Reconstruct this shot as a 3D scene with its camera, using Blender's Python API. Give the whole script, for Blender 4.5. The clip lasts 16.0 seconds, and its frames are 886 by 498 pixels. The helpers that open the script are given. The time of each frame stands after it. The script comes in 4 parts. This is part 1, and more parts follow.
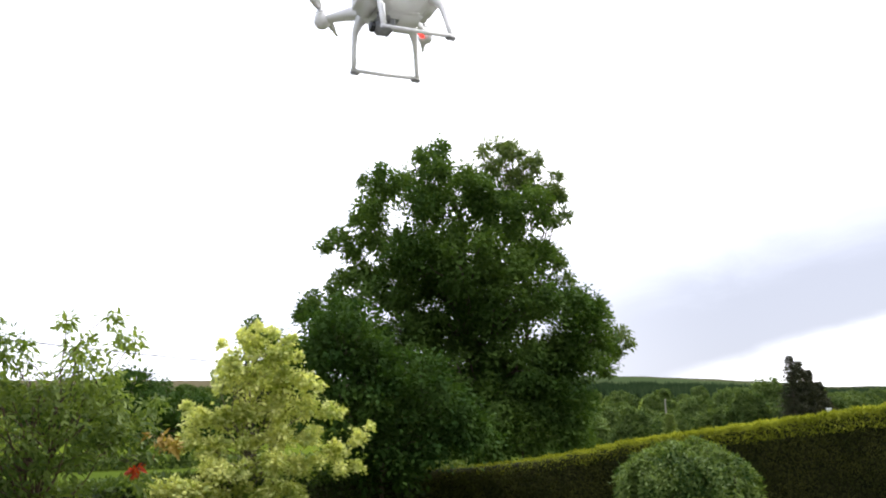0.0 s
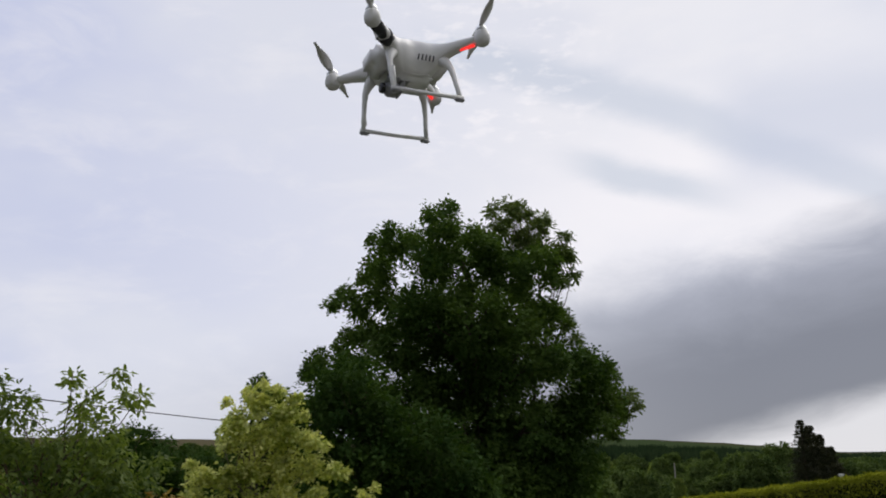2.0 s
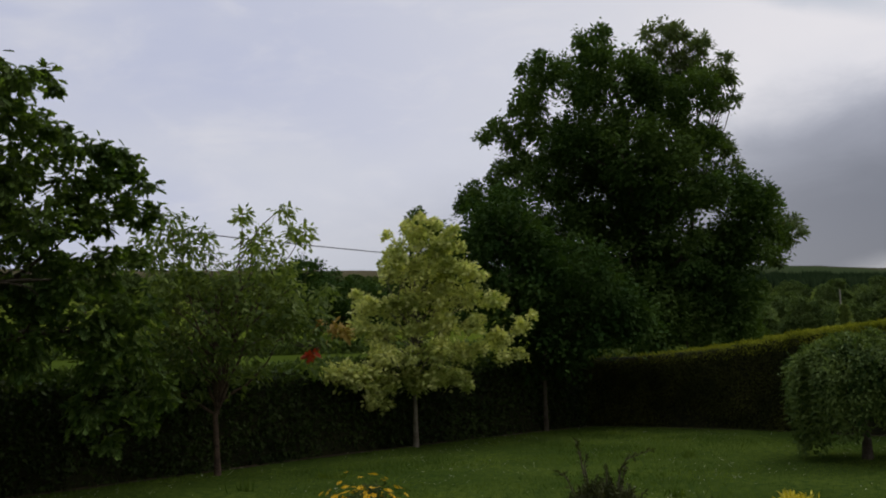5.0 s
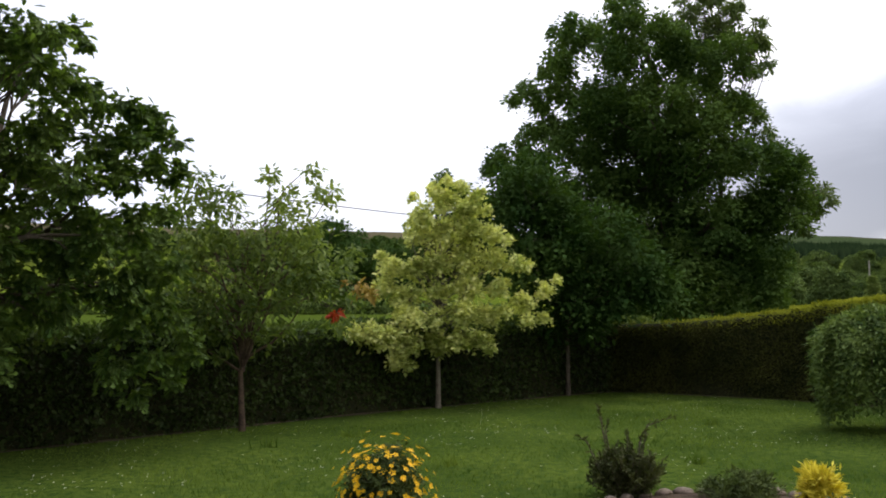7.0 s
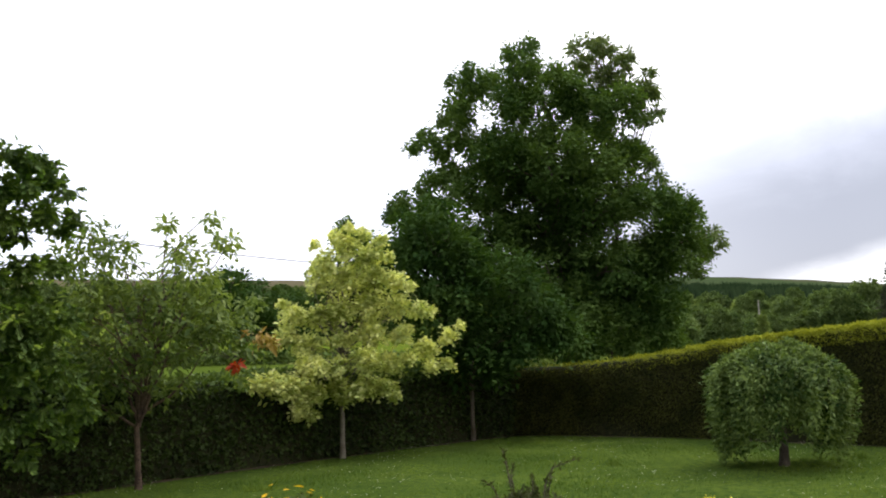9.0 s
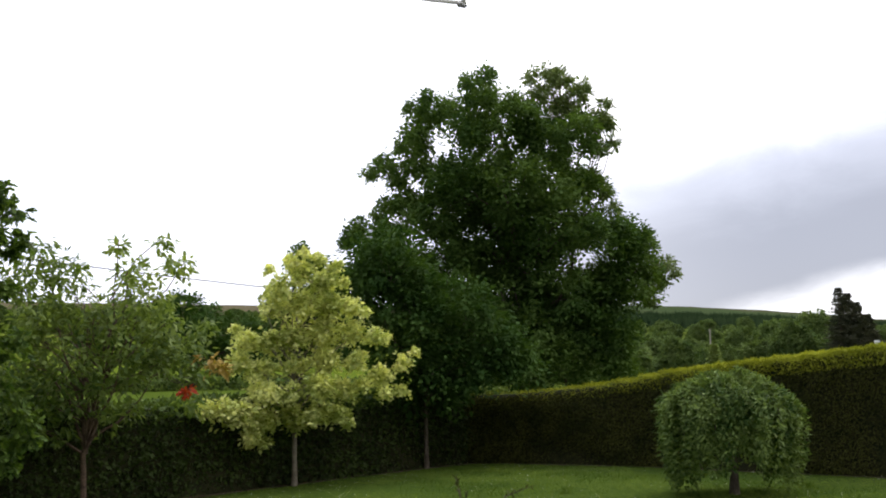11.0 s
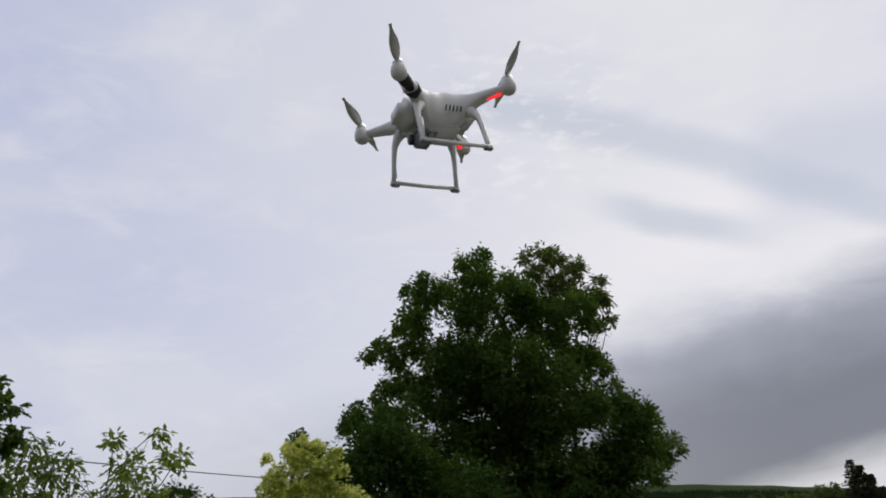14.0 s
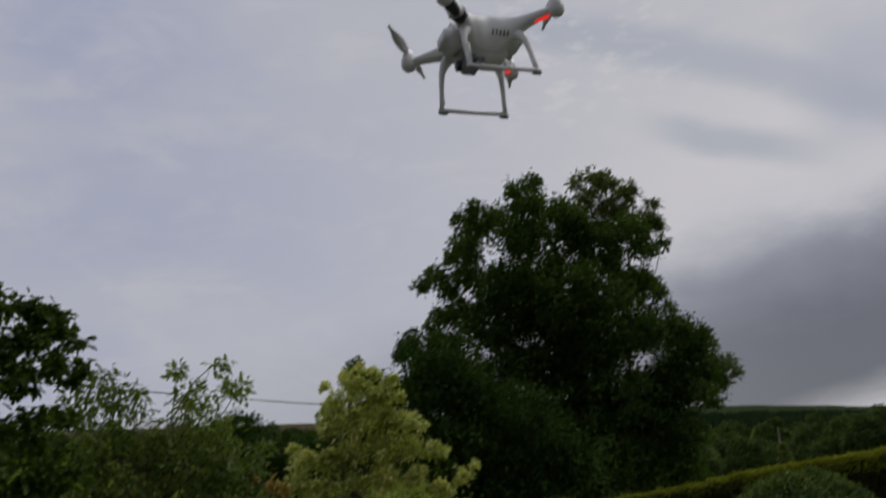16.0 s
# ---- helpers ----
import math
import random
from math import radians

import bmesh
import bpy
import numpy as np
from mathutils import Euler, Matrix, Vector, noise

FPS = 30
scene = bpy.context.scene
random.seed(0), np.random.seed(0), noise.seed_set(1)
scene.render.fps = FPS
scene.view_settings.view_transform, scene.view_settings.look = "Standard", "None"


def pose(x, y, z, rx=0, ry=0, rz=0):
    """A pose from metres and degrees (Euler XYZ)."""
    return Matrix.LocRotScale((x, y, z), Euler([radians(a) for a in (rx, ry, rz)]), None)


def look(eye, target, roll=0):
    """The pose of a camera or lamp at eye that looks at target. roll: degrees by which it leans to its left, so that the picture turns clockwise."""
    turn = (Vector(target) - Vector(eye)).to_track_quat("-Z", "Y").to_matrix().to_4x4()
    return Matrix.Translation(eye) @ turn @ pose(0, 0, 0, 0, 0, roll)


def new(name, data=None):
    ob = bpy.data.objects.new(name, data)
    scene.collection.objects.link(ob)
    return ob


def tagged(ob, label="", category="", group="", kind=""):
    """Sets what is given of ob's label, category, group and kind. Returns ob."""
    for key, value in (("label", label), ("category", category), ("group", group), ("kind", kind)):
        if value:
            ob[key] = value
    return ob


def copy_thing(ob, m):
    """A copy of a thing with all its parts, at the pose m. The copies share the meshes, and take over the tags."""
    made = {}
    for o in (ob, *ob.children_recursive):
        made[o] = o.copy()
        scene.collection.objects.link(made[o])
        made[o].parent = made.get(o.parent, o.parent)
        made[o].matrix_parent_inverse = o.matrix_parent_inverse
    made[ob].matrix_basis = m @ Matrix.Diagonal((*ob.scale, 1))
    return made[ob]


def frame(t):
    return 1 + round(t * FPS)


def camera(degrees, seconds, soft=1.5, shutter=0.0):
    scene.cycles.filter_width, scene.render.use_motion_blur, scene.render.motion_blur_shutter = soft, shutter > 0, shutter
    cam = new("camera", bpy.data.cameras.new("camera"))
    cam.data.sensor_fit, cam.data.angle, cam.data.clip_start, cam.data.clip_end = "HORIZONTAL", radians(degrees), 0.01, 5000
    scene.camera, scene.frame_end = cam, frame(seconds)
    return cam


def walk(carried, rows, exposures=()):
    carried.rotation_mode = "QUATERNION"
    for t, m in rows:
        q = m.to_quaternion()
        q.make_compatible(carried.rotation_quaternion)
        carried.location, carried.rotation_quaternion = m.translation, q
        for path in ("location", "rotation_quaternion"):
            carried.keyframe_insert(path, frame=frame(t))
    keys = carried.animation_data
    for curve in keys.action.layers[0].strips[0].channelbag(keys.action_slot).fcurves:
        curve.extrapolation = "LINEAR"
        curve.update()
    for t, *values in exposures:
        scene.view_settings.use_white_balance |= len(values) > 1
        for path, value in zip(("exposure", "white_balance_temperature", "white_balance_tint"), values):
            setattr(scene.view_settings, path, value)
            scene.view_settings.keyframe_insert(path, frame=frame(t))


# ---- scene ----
# ---- camera ----
cam = camera(49.36, 16.0, 1.9, 0.3)
PATH = [
    (0, pose(0, 0, 1.65, 102.30, 2.20, -0.00)),
    (0.5, pose(0, 0, 1.65, 104.40, 2.24, 0.64)),
    (1, pose(0, 0, 1.65, 105.77, 1.71, 0.37)),
    (1.5, pose(0, 0, 1.65, 105.22, 0.26, 0.56)),
    (2, pose(0, 0, 1.65, 105.85, 1.62, 0.33)),
    (2.5, pose(0, 0, 1.65, 105.45, 1.72, 0.85)),
    (3, pose(0, 0, 1.65, 103.87, 1.20, 2.32)),
    (3.5, pose(0, 0, 1.65, 101.92, 0.73, 4.53)),
    (4, pose(0, 0, 1.65, 99.78, 0.17, 7.24)),
    (4.5, pose(0, 0, 1.65, 98.57, 1.42, 9.70)),
    (5, pose(0, 0, 1.65, 96.11, 1.50, 9.52)),
    (5.2, pose(0, 0, 1.65, 95.59, 2.00, 9.63)),
    (7.3, pose(0, 0, 1.65, 93.91, 0.11, 11.01)),
    (7.5, pose(0, 0, 1.65, 94.17, 0.32, 10.90)),
    (8, pose(0, 0, 1.65, 96.63, 2.46, 6.63)),
    (8.5, pose(0, 0, 1.65, 96.80, 2.26, 5.57)),
    (9, pose(0, 0, 1.65, 96.60, 1.67, 5.25)),
    (9.2, pose(0, 0, 1.65, 97.98, 1.10, 3.42)),
    (11.3, pose(0, 0, 1.65, 98.17, 1.33, 2.52)),
    (11.5, pose(0, 0, 1.65, 98.38, 1.60, 2.79)),
    (12, pose(0, 0, 1.65, 98.87, 1.28, 3.02)),
    (12.5, pose(0, 0, 1.65, 102.69, 1.93, 1.25)),
    (13, pose(0, 0, 1.65, 106.94, 2.85, 1.47)),
    (13.5, pose(0, 0, 1.65, 108.53, 3.50, 2.40)),
    (14, pose(0, 0, 1.65, 108.87, 3.04, 2.86)),
    (14.5, pose(0, 0, 1.65, 109.46, 3.55, 3.31)),
    (15, pose(0, 0, 1.65, 109.57, 3.64, 3.54)),
    (15.5, pose(0, 0, 1.65, 109.85, 4.00, 3.50)),
    (16, pose(0, 0, 1.65, 104.76, 3.49, 6.15)),
]
EXPOSURES = [
    (0, 1.75), (0.5, 1.25), (1, 0.55), (1.5, 0.32), (2, 0.15), (2.5, 0.03), (3, -0.05),
    (3.5, -0.1), (5.2, -0.08), (7.3, 1.2), (9.2, 1.45), (11.3, 1.25), (12, 1.2), (12.5, 0.95),
    (13, 0.45), (13.5, 0.22), (14, 0.02), (14.5, -0.12), (15.5, -0.33), (16, -0.57),
]
walk(cam, PATH, EXPOSURES)


# ---- world, sun ----
def link(tree, a, b):
    tree.links.new(a, b)


def node(tree, kind, **inputs):
    """A node with its inputs set from values or from other sockets; names with _ stand for spaces."""
    n = tree.nodes.new(kind)
    for key, value in inputs.items():
        sock = n.inputs[int(key[1:])] if key[0] == "i" and key[1:].isdigit() else n.inputs[key.replace("_", " ")]
        if isinstance(value, bpy.types.NodeSocket):
            tree.links.new(value, sock)
        else:
            sock.default_value = value
    return n


def calc(tree, op, a, b=0.0, c=0.0, clamp=False):
    n = tree.nodes.new("ShaderNodeMath")
    n.operation, n.use_clamp = op, clamp
    for sock, value in zip(n.inputs, (a, b, c)):
        if isinstance(value, bpy.types.NodeSocket):
            tree.links.new(value, sock)
        else:
            sock.default_value = value
    return n.outputs[0]


def span(tree, value, lo, hi, out_lo=0.0, out_hi=1.0):
    """A smooth step of value from lo to hi."""
    n = tree.nodes.new("ShaderNodeMapRange")
    n.interpolation_type = "SMOOTHSTEP"
    link(tree, value, n.inputs["Value"])
    for key, v in (("From Min", lo), ("From Max", hi), ("To Min", out_lo), ("To Max", out_hi)):
        n.inputs[key].default_value = v
    return n.outputs["Result"]


def blend(tree, fac, a, b, mode="MIX"):
    n = tree.nodes.new("ShaderNodeMix")
    n.data_type, n.blend_type = "RGBA", mode
    for sock, value in ((n.inputs[0], fac), (n.inputs[6], a), (n.inputs[7], b)):
        if isinstance(value, bpy.types.NodeSocket):
            tree.links.new(value, sock)
        else:
            sock.default_value = value
    return n.outputs[2]


def rgb(*c):
    return (*c, 1.0)


SUN_AZ, SUN_EL = 40.0, 48.0
world = bpy.data.worlds.new("cloudy_sky")
scene.world = world
world.use_nodes = True
wt = world.node_tree
wt.nodes.clear()
sky = wt.nodes.new("ShaderNodeTexSky")
sky.sky_type, sky.sun_disc = "NISHITA", False
sky.sun_elevation, sky.sun_rotation = radians(SUN_EL), radians(SUN_AZ)
coord = wt.nodes.new("ShaderNodeTexCoord")
xyz = node(wt, "ShaderNodeSeparateXYZ", Vector=coord.outputs["Generated"])
az = calc(wt, "MULTIPLY", calc(wt, "ARCTAN2", xyz.outputs[0], xyz.outputs[1]), 57.2958)
el = calc(wt, "MULTIPLY", calc(wt, "ARCSINE", xyz.outputs[2]), 57.2958)
flat = node(wt, "ShaderNodeCombineXYZ", X=calc(wt, "MULTIPLY", az, 0.045), Y=calc(wt, "MULTIPLY", el, 0.11), Z=0.0)
tilted = node(wt, "ShaderNodeVectorRotate", Vector=flat.outputs[0], Angle=0.32)
broad = node(wt, "ShaderNodeTexNoise", Vector=tilted.outputs[0], Scale=0.9, Detail=4.0, Roughness=0.5)
wisps = node(wt, "ShaderNodeTexNoise", Vector=tilted.outputs[0], Scale=3.2, Detail=7.0, Roughness=0.6, Distortion=0.4)
wob = calc(wt, "MULTIPLY", calc(wt, "SUBTRACT", wisps.outputs[0], 0.5), 3.2)
el_w = calc(wt, "ADD", el, wob)
# high cloud: blue-grey to the left, paler and brighter to the right
side = span(wt, az, -34, 14)
veil = blend(wt, side, rgb(0.460, 0.490, 0.645), rgb(0.690, 0.685, 0.725))
veil = blend(wt, span(wt, broad.outputs[0], 0.38, 0.68), veil, rgb(0.60, 0.61, 0.68))
veil = blend(wt, calc(wt, "MULTIPLY", span(wt, wisps.outputs[0], 0.45, 0.75), 0.35), veil, rgb(0.74, 0.72, 0.74))
# brighter gap over the dark bank
edge = calc(wt, "MULTIPLY_ADD", az, 0.17, 12.1)
rise = calc(wt, "SUBTRACT", el_w, edge)
glow = calc(wt, "MULTIPLY", span(wt, calc(wt, "ABSOLUTE", calc(wt, "SUBTRACT", rise, 3.5)), 7.0, 0.5), span(wt, az, -2, 12))
veil = blend(wt, calc(wt, "MULTIPLY", glow, 0.75), veil, rgb(0.80, 0.77, 0.79))


def streak(az0, az1, el0, slope, curve, width, amount, colour, base):
    mid = calc(wt, "SUBTRACT", az, az0)
    line = calc(wt, "ADD", el0, calc(wt, "ADD", calc(wt, "MULTIPLY", mid, slope), calc(wt, "MULTIPLY", calc(wt, "MULTIPLY", mid, mid), curve)))
    off = calc(wt, "ABSOLUTE", calc(wt, "SUBTRACT", calc(wt, "MULTIPLY_ADD", wob, 0.45, el), line))
    mask = calc(wt, "MULTIPLY", span(wt, off, width, width * 0.15), span(wt, az, az0 - 1.5, az0 + 3))
    mask = calc(wt, "MULTIPLY", mask, span(wt, az, az1 + 3, az1 - 3))
    return blend(wt, calc(wt, "MULTIPLY", mask, amount), base, colour)


veil = streak(-1, 30, 27.6, -0.17, -0.0085, 2.0, 0.62, rgb(0.46, 0.50, 0.585), veil)
veil = streak(8, 17, 20.6, -0.30, 0.0, 1.5, 0.65, rgb(0.45, 0.495, 0.575), veil)
veil = streak(17, 60, 21.0, 0.0, 0.0, 5.0, 0.7, rgb(0.48, 0.51, 0.61), veil)
# small puffs of high cloud
puff = node(wt, "ShaderNodeTexNoise", Vector=tilted.outputs[0], Scale=11.0, Detail=3.0, Roughness=0.55)
where = calc(wt, "MULTIPLY", calc(wt, "MULTIPLY", span(wt, az, -7, 1), span(wt, az, 14, 6)), calc(wt, "MULTIPLY", span(wt, el, 19, 24), span(wt, el, 33, 28)))
veil = blend(wt, calc(wt, "MULTIPLY", calc(wt, "MULTIPLY", where, span(wt, puff.outputs[0], 0.48, 0.70)), 0.55), veil, rgb(0.80, 0.77, 0.79))
# dark cloud bank, deepest to the right, with a bright strip under it along the hills
deep = span(wt, az, -22, 18, 0.12, 1.0)
bank = calc(wt, "MULTIPLY", span(wt, rise, 0.9, -3.2), deep)
low = calc(wt, "MULTIPLY_ADD", az, 0.25, calc(wt, "MULTIPLY_ADD", wob, 0.5, -0.6))
strip = span(wt, calc(wt, "SUBTRACT", el, low), 1.8, -0.6)
dark = blend(wt, span(wt, rise, -1.0, -7.0), rgb(0.33, 0.34, 0.40), rgb(0.175, 0.18, 0.215))
dark = blend(wt, calc(wt, "MULTIPLY", strip, 0.9), dark, rgb(0.66, 0.65, 0.68))
veil = blend(wt, bank, veil, dark)
# the overcast is brightest overhead and dimmer away from the sun
high = span(wt, el, 34, 75, 1.12, 1.8)
turned = calc(wt, "ABSOLUTE", calc(wt, "SUBTRACT", az, 20.0))
away_dim = span(wt, turned, 50, 150, 1.0, 0.55)
away_dim = calc(wt, "ADD", calc(wt, "MULTIPLY", away_dim, span(wt, el, 70, 40)), span(wt, el, 40, 70))
gain = calc(wt, "MULTIPLY", high, away_dim)
veil = blend(wt, 1.0, veil, node(wt, "ShaderNodeCombineXYZ", X=gain, Y=gain, Z=gain).outputs[0], "MULTIPLY")
clear = blend(wt, 1.0, sky.outputs[0], rgb(0.08, 0.08, 0.08), "MULTIPLY")
sheet = blend(wt, 0.93, clear, veil)
back = node(wt, "ShaderNodeBackground", Color=sheet, Strength=1.0)
link(wt, back.outputs[0], wt.nodes.new("ShaderNodeOutputWorld").inputs[0])

sun = new("sun", bpy.data.lights.new("sun", "SUN"))
sun.data.energy, sun.data.angle, sun.data.color = 0.75, radians(30), (1.0, 0.95, 0.88)
sun.matrix_world = look((60 * math.sin(radians(SUN_AZ)), 60 * math.cos(radians(SUN_AZ)), 60 * math.tan(radians(SUN_EL))), (0, 0, 0))


# ---- materials ----
def surface(name, rough=0.6, metal=0.0):
    m = bpy.data.materials.new(name)
    m.use_nodes = True
    b = m.node_tree.nodes["Principled BSDF"]
    b.inputs["Roughness"].default_value, b.inputs["Metallic"].default_value = rough, metal
    return m, m.node_tree, b


def leafy(name, dark_c, light_c, through_it=0.3, rough=0.5, clump=0.8, each=0.65, gloss=0.14):
    """Leaves: each one a shade of its own, patches of lighter and darker growth, light shining through."""
    m, t, b = surface(name, rough)
    geo, obj = t.nodes.new("ShaderNodeNewGeometry"), t.nodes.new("ShaderNodeTexCoord")
    patch = node(t, "ShaderNodeTexNoise", Vector=obj.outputs["Object"], Scale=clump, Detail=2.0)
    fac = calc(t, "ADD", calc(t, "MULTIPLY", geo.outputs["Random Per Island"], each), span(t, patch.outputs[0], 0.35, 0.65, -0.12, 0.4), 0.0, True)
    col = blend(t, fac, rgb(*dark_c), rgb(*light_c))
    link(t, col, b.inputs["Base Color"])
    b.inputs["Specular IOR Level"].default_value = gloss
    tr = node(t, "ShaderNodeBsdfTranslucent", Color=blend(t, 1.0, col, rgb(1.25, 1.3, 0.6), "MULTIPLY"))
    mix = node(t, "ShaderNodeMixShader", Fac=through_it, i1=b.outputs[0], i2=tr.outputs[0])
    link(t, mix.outputs[0], t.nodes["Material Output"].inputs[0])
    return m


def mottled(name, a, b_c, scale, rough=0.8, bump=0.0, fine=8.0, metal=0.0):
    m, t, b = surface(name, rough, metal)
    obj = t.nodes.new("ShaderNodeTexCoord")
    n1 = node(t, "ShaderNodeTexNoise", Vector=obj.outputs["Object"], Scale=scale, Detail=5.0)
    n2 = node(t, "ShaderNodeTexNoise", Vector=obj.outputs["Object"], Scale=scale * fine, Detail=3.0)
    fac = span(t, calc(t, "MULTIPLY_ADD", n2.outputs[0], 0.5, calc(t, "MULTIPLY", n1.outputs[0], 0.5)), 0.35, 0.65)
    link(t, blend(t, fac, rgb(*a), rgb(*b_c)), b.inputs["Base Color"])
    b.inputs["Specular IOR Level"].default_value = 0.15
    if bump:
        bn = node(t, "ShaderNodeBump", Strength=0.6, Distance=bump, Height=n2.outputs[0])
        link(t, bn.outputs[0], b.inputs["Normal"])
    return m


OAK_LEAF = leafy("oak_leaf", (0.048, 0.092, 0.018), (0.165, 0.240, 0.052), 0.44, 0.5, 0.8, 0.65, 0.10)
ASH_LEAF = leafy("big_tree_leaf", (0.038, 0.074, 0.017), (0.128, 0.192, 0.046), 0.32, 0.75, 0.45, 0.35, 0.04)
SLIM_LEAF = leafy("slim_green_leaf", (0.022, 0.050, 0.011), (0.070, 0.118, 0.026), 0.25, 0.75, 0.8, 0.35, 0.03)
CHERRY_LEAF = leafy("cherry_leaf", (0.062, 0.100, 0.024), (0.230, 0.290, 0.076), 0.42)
GOLD_LEAF = leafy("cream_edged_leaf", (0.270, 0.330, 0.075), (0.780, 0.765, 0.310), 0.34, 0.6, 1.2, 0.8, 0.08)
RUST_LEAF = leafy("rust_leaf", (0.300, 0.030, 0.010), (0.420, 0.085, 0.020), 0.3)
AMBER_LEAF = leafy("amber_leaf", (0.220, 0.130, 0.030), (0.330, 0.240, 0.055), 0.3)
WILLOW_LEAF = leafy("willow_leaf", (0.026, 0.058, 0.012), (0.172, 0.232, 0.060), 0.26, 0.6, 2.0, 0.8, 0.09)
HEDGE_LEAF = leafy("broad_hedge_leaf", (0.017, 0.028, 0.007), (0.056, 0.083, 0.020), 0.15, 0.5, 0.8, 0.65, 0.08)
# same leaf hue about three times lighter: top light painted into the colour
HEDGE_LIT_TOP = leafy("broad_hedge_lit_top", (0.050, 0.086, 0.018), (0.150, 0.200, 0.042), 0.25)
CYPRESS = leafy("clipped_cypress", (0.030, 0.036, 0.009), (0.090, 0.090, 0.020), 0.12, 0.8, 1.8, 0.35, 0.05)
# yellow-green of new growth, brightened in colour for light from above
CYPRESS_LIT_TOP = leafy("cypress_lit_new_growth", (0.210, 0.230, 0.020), (0.430, 0.440, 0.050), 0.2, 0.8, 1.4, 0.25, 0.05)
WOOD_LEAF = leafy("far_wood_leaf", (0.030, 0.058, 0.016), (0.205, 0.268, 0.078), 0.22, 0.7, 0.10, 0.5, 0.05)
SPRUCE = leafy("spruce_needles", (0.034, 0.040, 0.026), (0.100, 0.098, 0.064), 0.15, 0.85)
PLANTATION = leafy("plantation_needles", (0.010, 0.020, 0.008), (0.024, 0.038, 0.015), 0.05, 0.9, 0.02, 0.5, 0.0)
PALE_LEAF = leafy("pale_ash_leaf", (0.055, 0.090, 0.028), (0.160, 0.205, 0.070), 0.3, 0.6, 0.5, 0.6, 0.08)
YOUNG_LEAF = leafy("young_conifer_leaf", (0.130, 0.180, 0.050), (0.280, 0.340, 0.110), 0.2, 0.7)
HEATH_LEAF = leafy("dark_shrub_leaf", (0.036, 0.046, 0.014), (0.095, 0.105, 0.034), 0.2, 0.7, 3.0)
LOW_LEAF = leafy("low_plant_leaf", (0.036, 0.054, 0.015), (0.110, 0.140, 0.042), 0.2, 0.6, 3.0, 0.65, 0.08)
GOLD_NEEDLE = leafy("gold_conifer", (0.480, 0.390, 0.026), (0.800, 0.680, 0.080), 0.2, 0.6, 3.0)
PETAL = leafy("yellow_petal", (0.720, 0.400, 0.008), (0.900, 0.560, 0.020), 0.3, 0.5, 4.0)
WHITE_PETAL = leafy("white_petal", (0.42, 0.42, 0.26), (0.76, 0.76, 0.66), 0.2, 0.6, 4.0)
BLADE = leafy("grass_blade", (0.050, 0.092, 0.014), (0.185, 0.245, 0.042), 0.3, 0.8, 0.9, 0.45, 0.03)
BARK = mottled("bark", (0.055, 0.042, 0.030), (0.130, 0.105, 0.080), 6, 0.9, 0.01)
RED_BARK = mottled("red_brown_bark", (0.036, 0.024, 0.017), (0.135, 0.090, 0.062), 7, 0.8, 0.008)
PALE_BARK = mottled("pale_bark", (0.110, 0.090, 0.065), (0.240, 0.205, 0.155), 7, 0.85, 0.008)
BOUNCE_PAVING = mottled("bounce_paving", (0.090, 0.085, 0.078), (0.160, 0.150, 0.138), 1.5, 0.85, 0.004)
SOIL = mottled("soil", (0.030, 0.020, 0.012), (0.075, 0.050, 0.030), 5, 0.95, 0.02)
STONE = mottled("stone", (0.110, 0.084, 0.062), (0.260, 0.200, 0.152), 9, 0.85, 0.01)
# near-black colour stands in for the shade deep inside the hedges
CORE_SHADE = mottled("hedge_inner_shade", (0.010, 0.012, 0.004), (0.030, 0.030, 0.010), 9, 1.0)
WIRE_MAT = mottled("cable_rubber", (0.020, 0.020, 0.020), (0.035, 0.035, 0.038), 3, 0.6)
POLE_WOOD = mottled("grey_pole_wood", (0.200, 0.180, 0.150), (0.360, 0.330, 0.280), 2, 0.85)


def turf():
    m, t, b = surface("turf", 0.9)
    geo = t.nodes.new("ShaderNodeNewGeometry")
    pos = geo.outputs["Position"]
    n1 = node(t, "ShaderNodeTexNoise", Vector=pos, Scale=0.35, Detail=4.0)
    n2 = node(t, "ShaderNodeTexNoise", Vector=pos, Scale=9.0, Detail=4.0)
    n3 = node(t, "ShaderNodeTexNoise", Vector=pos, Scale=0.006, Detail=5.0)
    lawn = blend(t, span(t, n1.outputs[0], 0.35, 0.65), rgb(0.046, 0.070, 0.012), rgb(0.080, 0.110, 0.018))
    lawn = blend(t, span(t, n2.outputs[0], 0.35, 0.7), lawn, rgb(0.024, 0.048, 0.010))
    field = blend(t, span(t, n3.outputs[0], 0.4, 0.6), rgb(0.078, 0.108, 0.012), rgb(0.112, 0.138, 0.022))
    up = node(t, "ShaderNodeSeparateXYZ", Vector=pos)
    hill = blend(t, span(t, n3.outputs[0], 0.42, 0.58), rgb(0.040, 0.058, 0.024), rgb(0.062, 0.064, 0.034))
    hill = blend(t, span(t, up.outputs[0], -20, -160), hill, rgb(0.092, 0.080, 0.046))
    col = blend(t, span(t, up.outputs[2], 0.4, 3.0), lawn, field)
    col = blend(t, span(t, up.outputs[2], 25, 60), col, hill)
    link(t, col, b.inputs["Base Color"])
    link(t, node(t, "ShaderNodeBump", Strength=0.5, Distance=0.03, Height=n2.outputs[0]).outputs[0], b.inputs["Normal"])
    b.inputs["Specular IOR Level"].default_value = 0.0
    return m


TURF = turf()


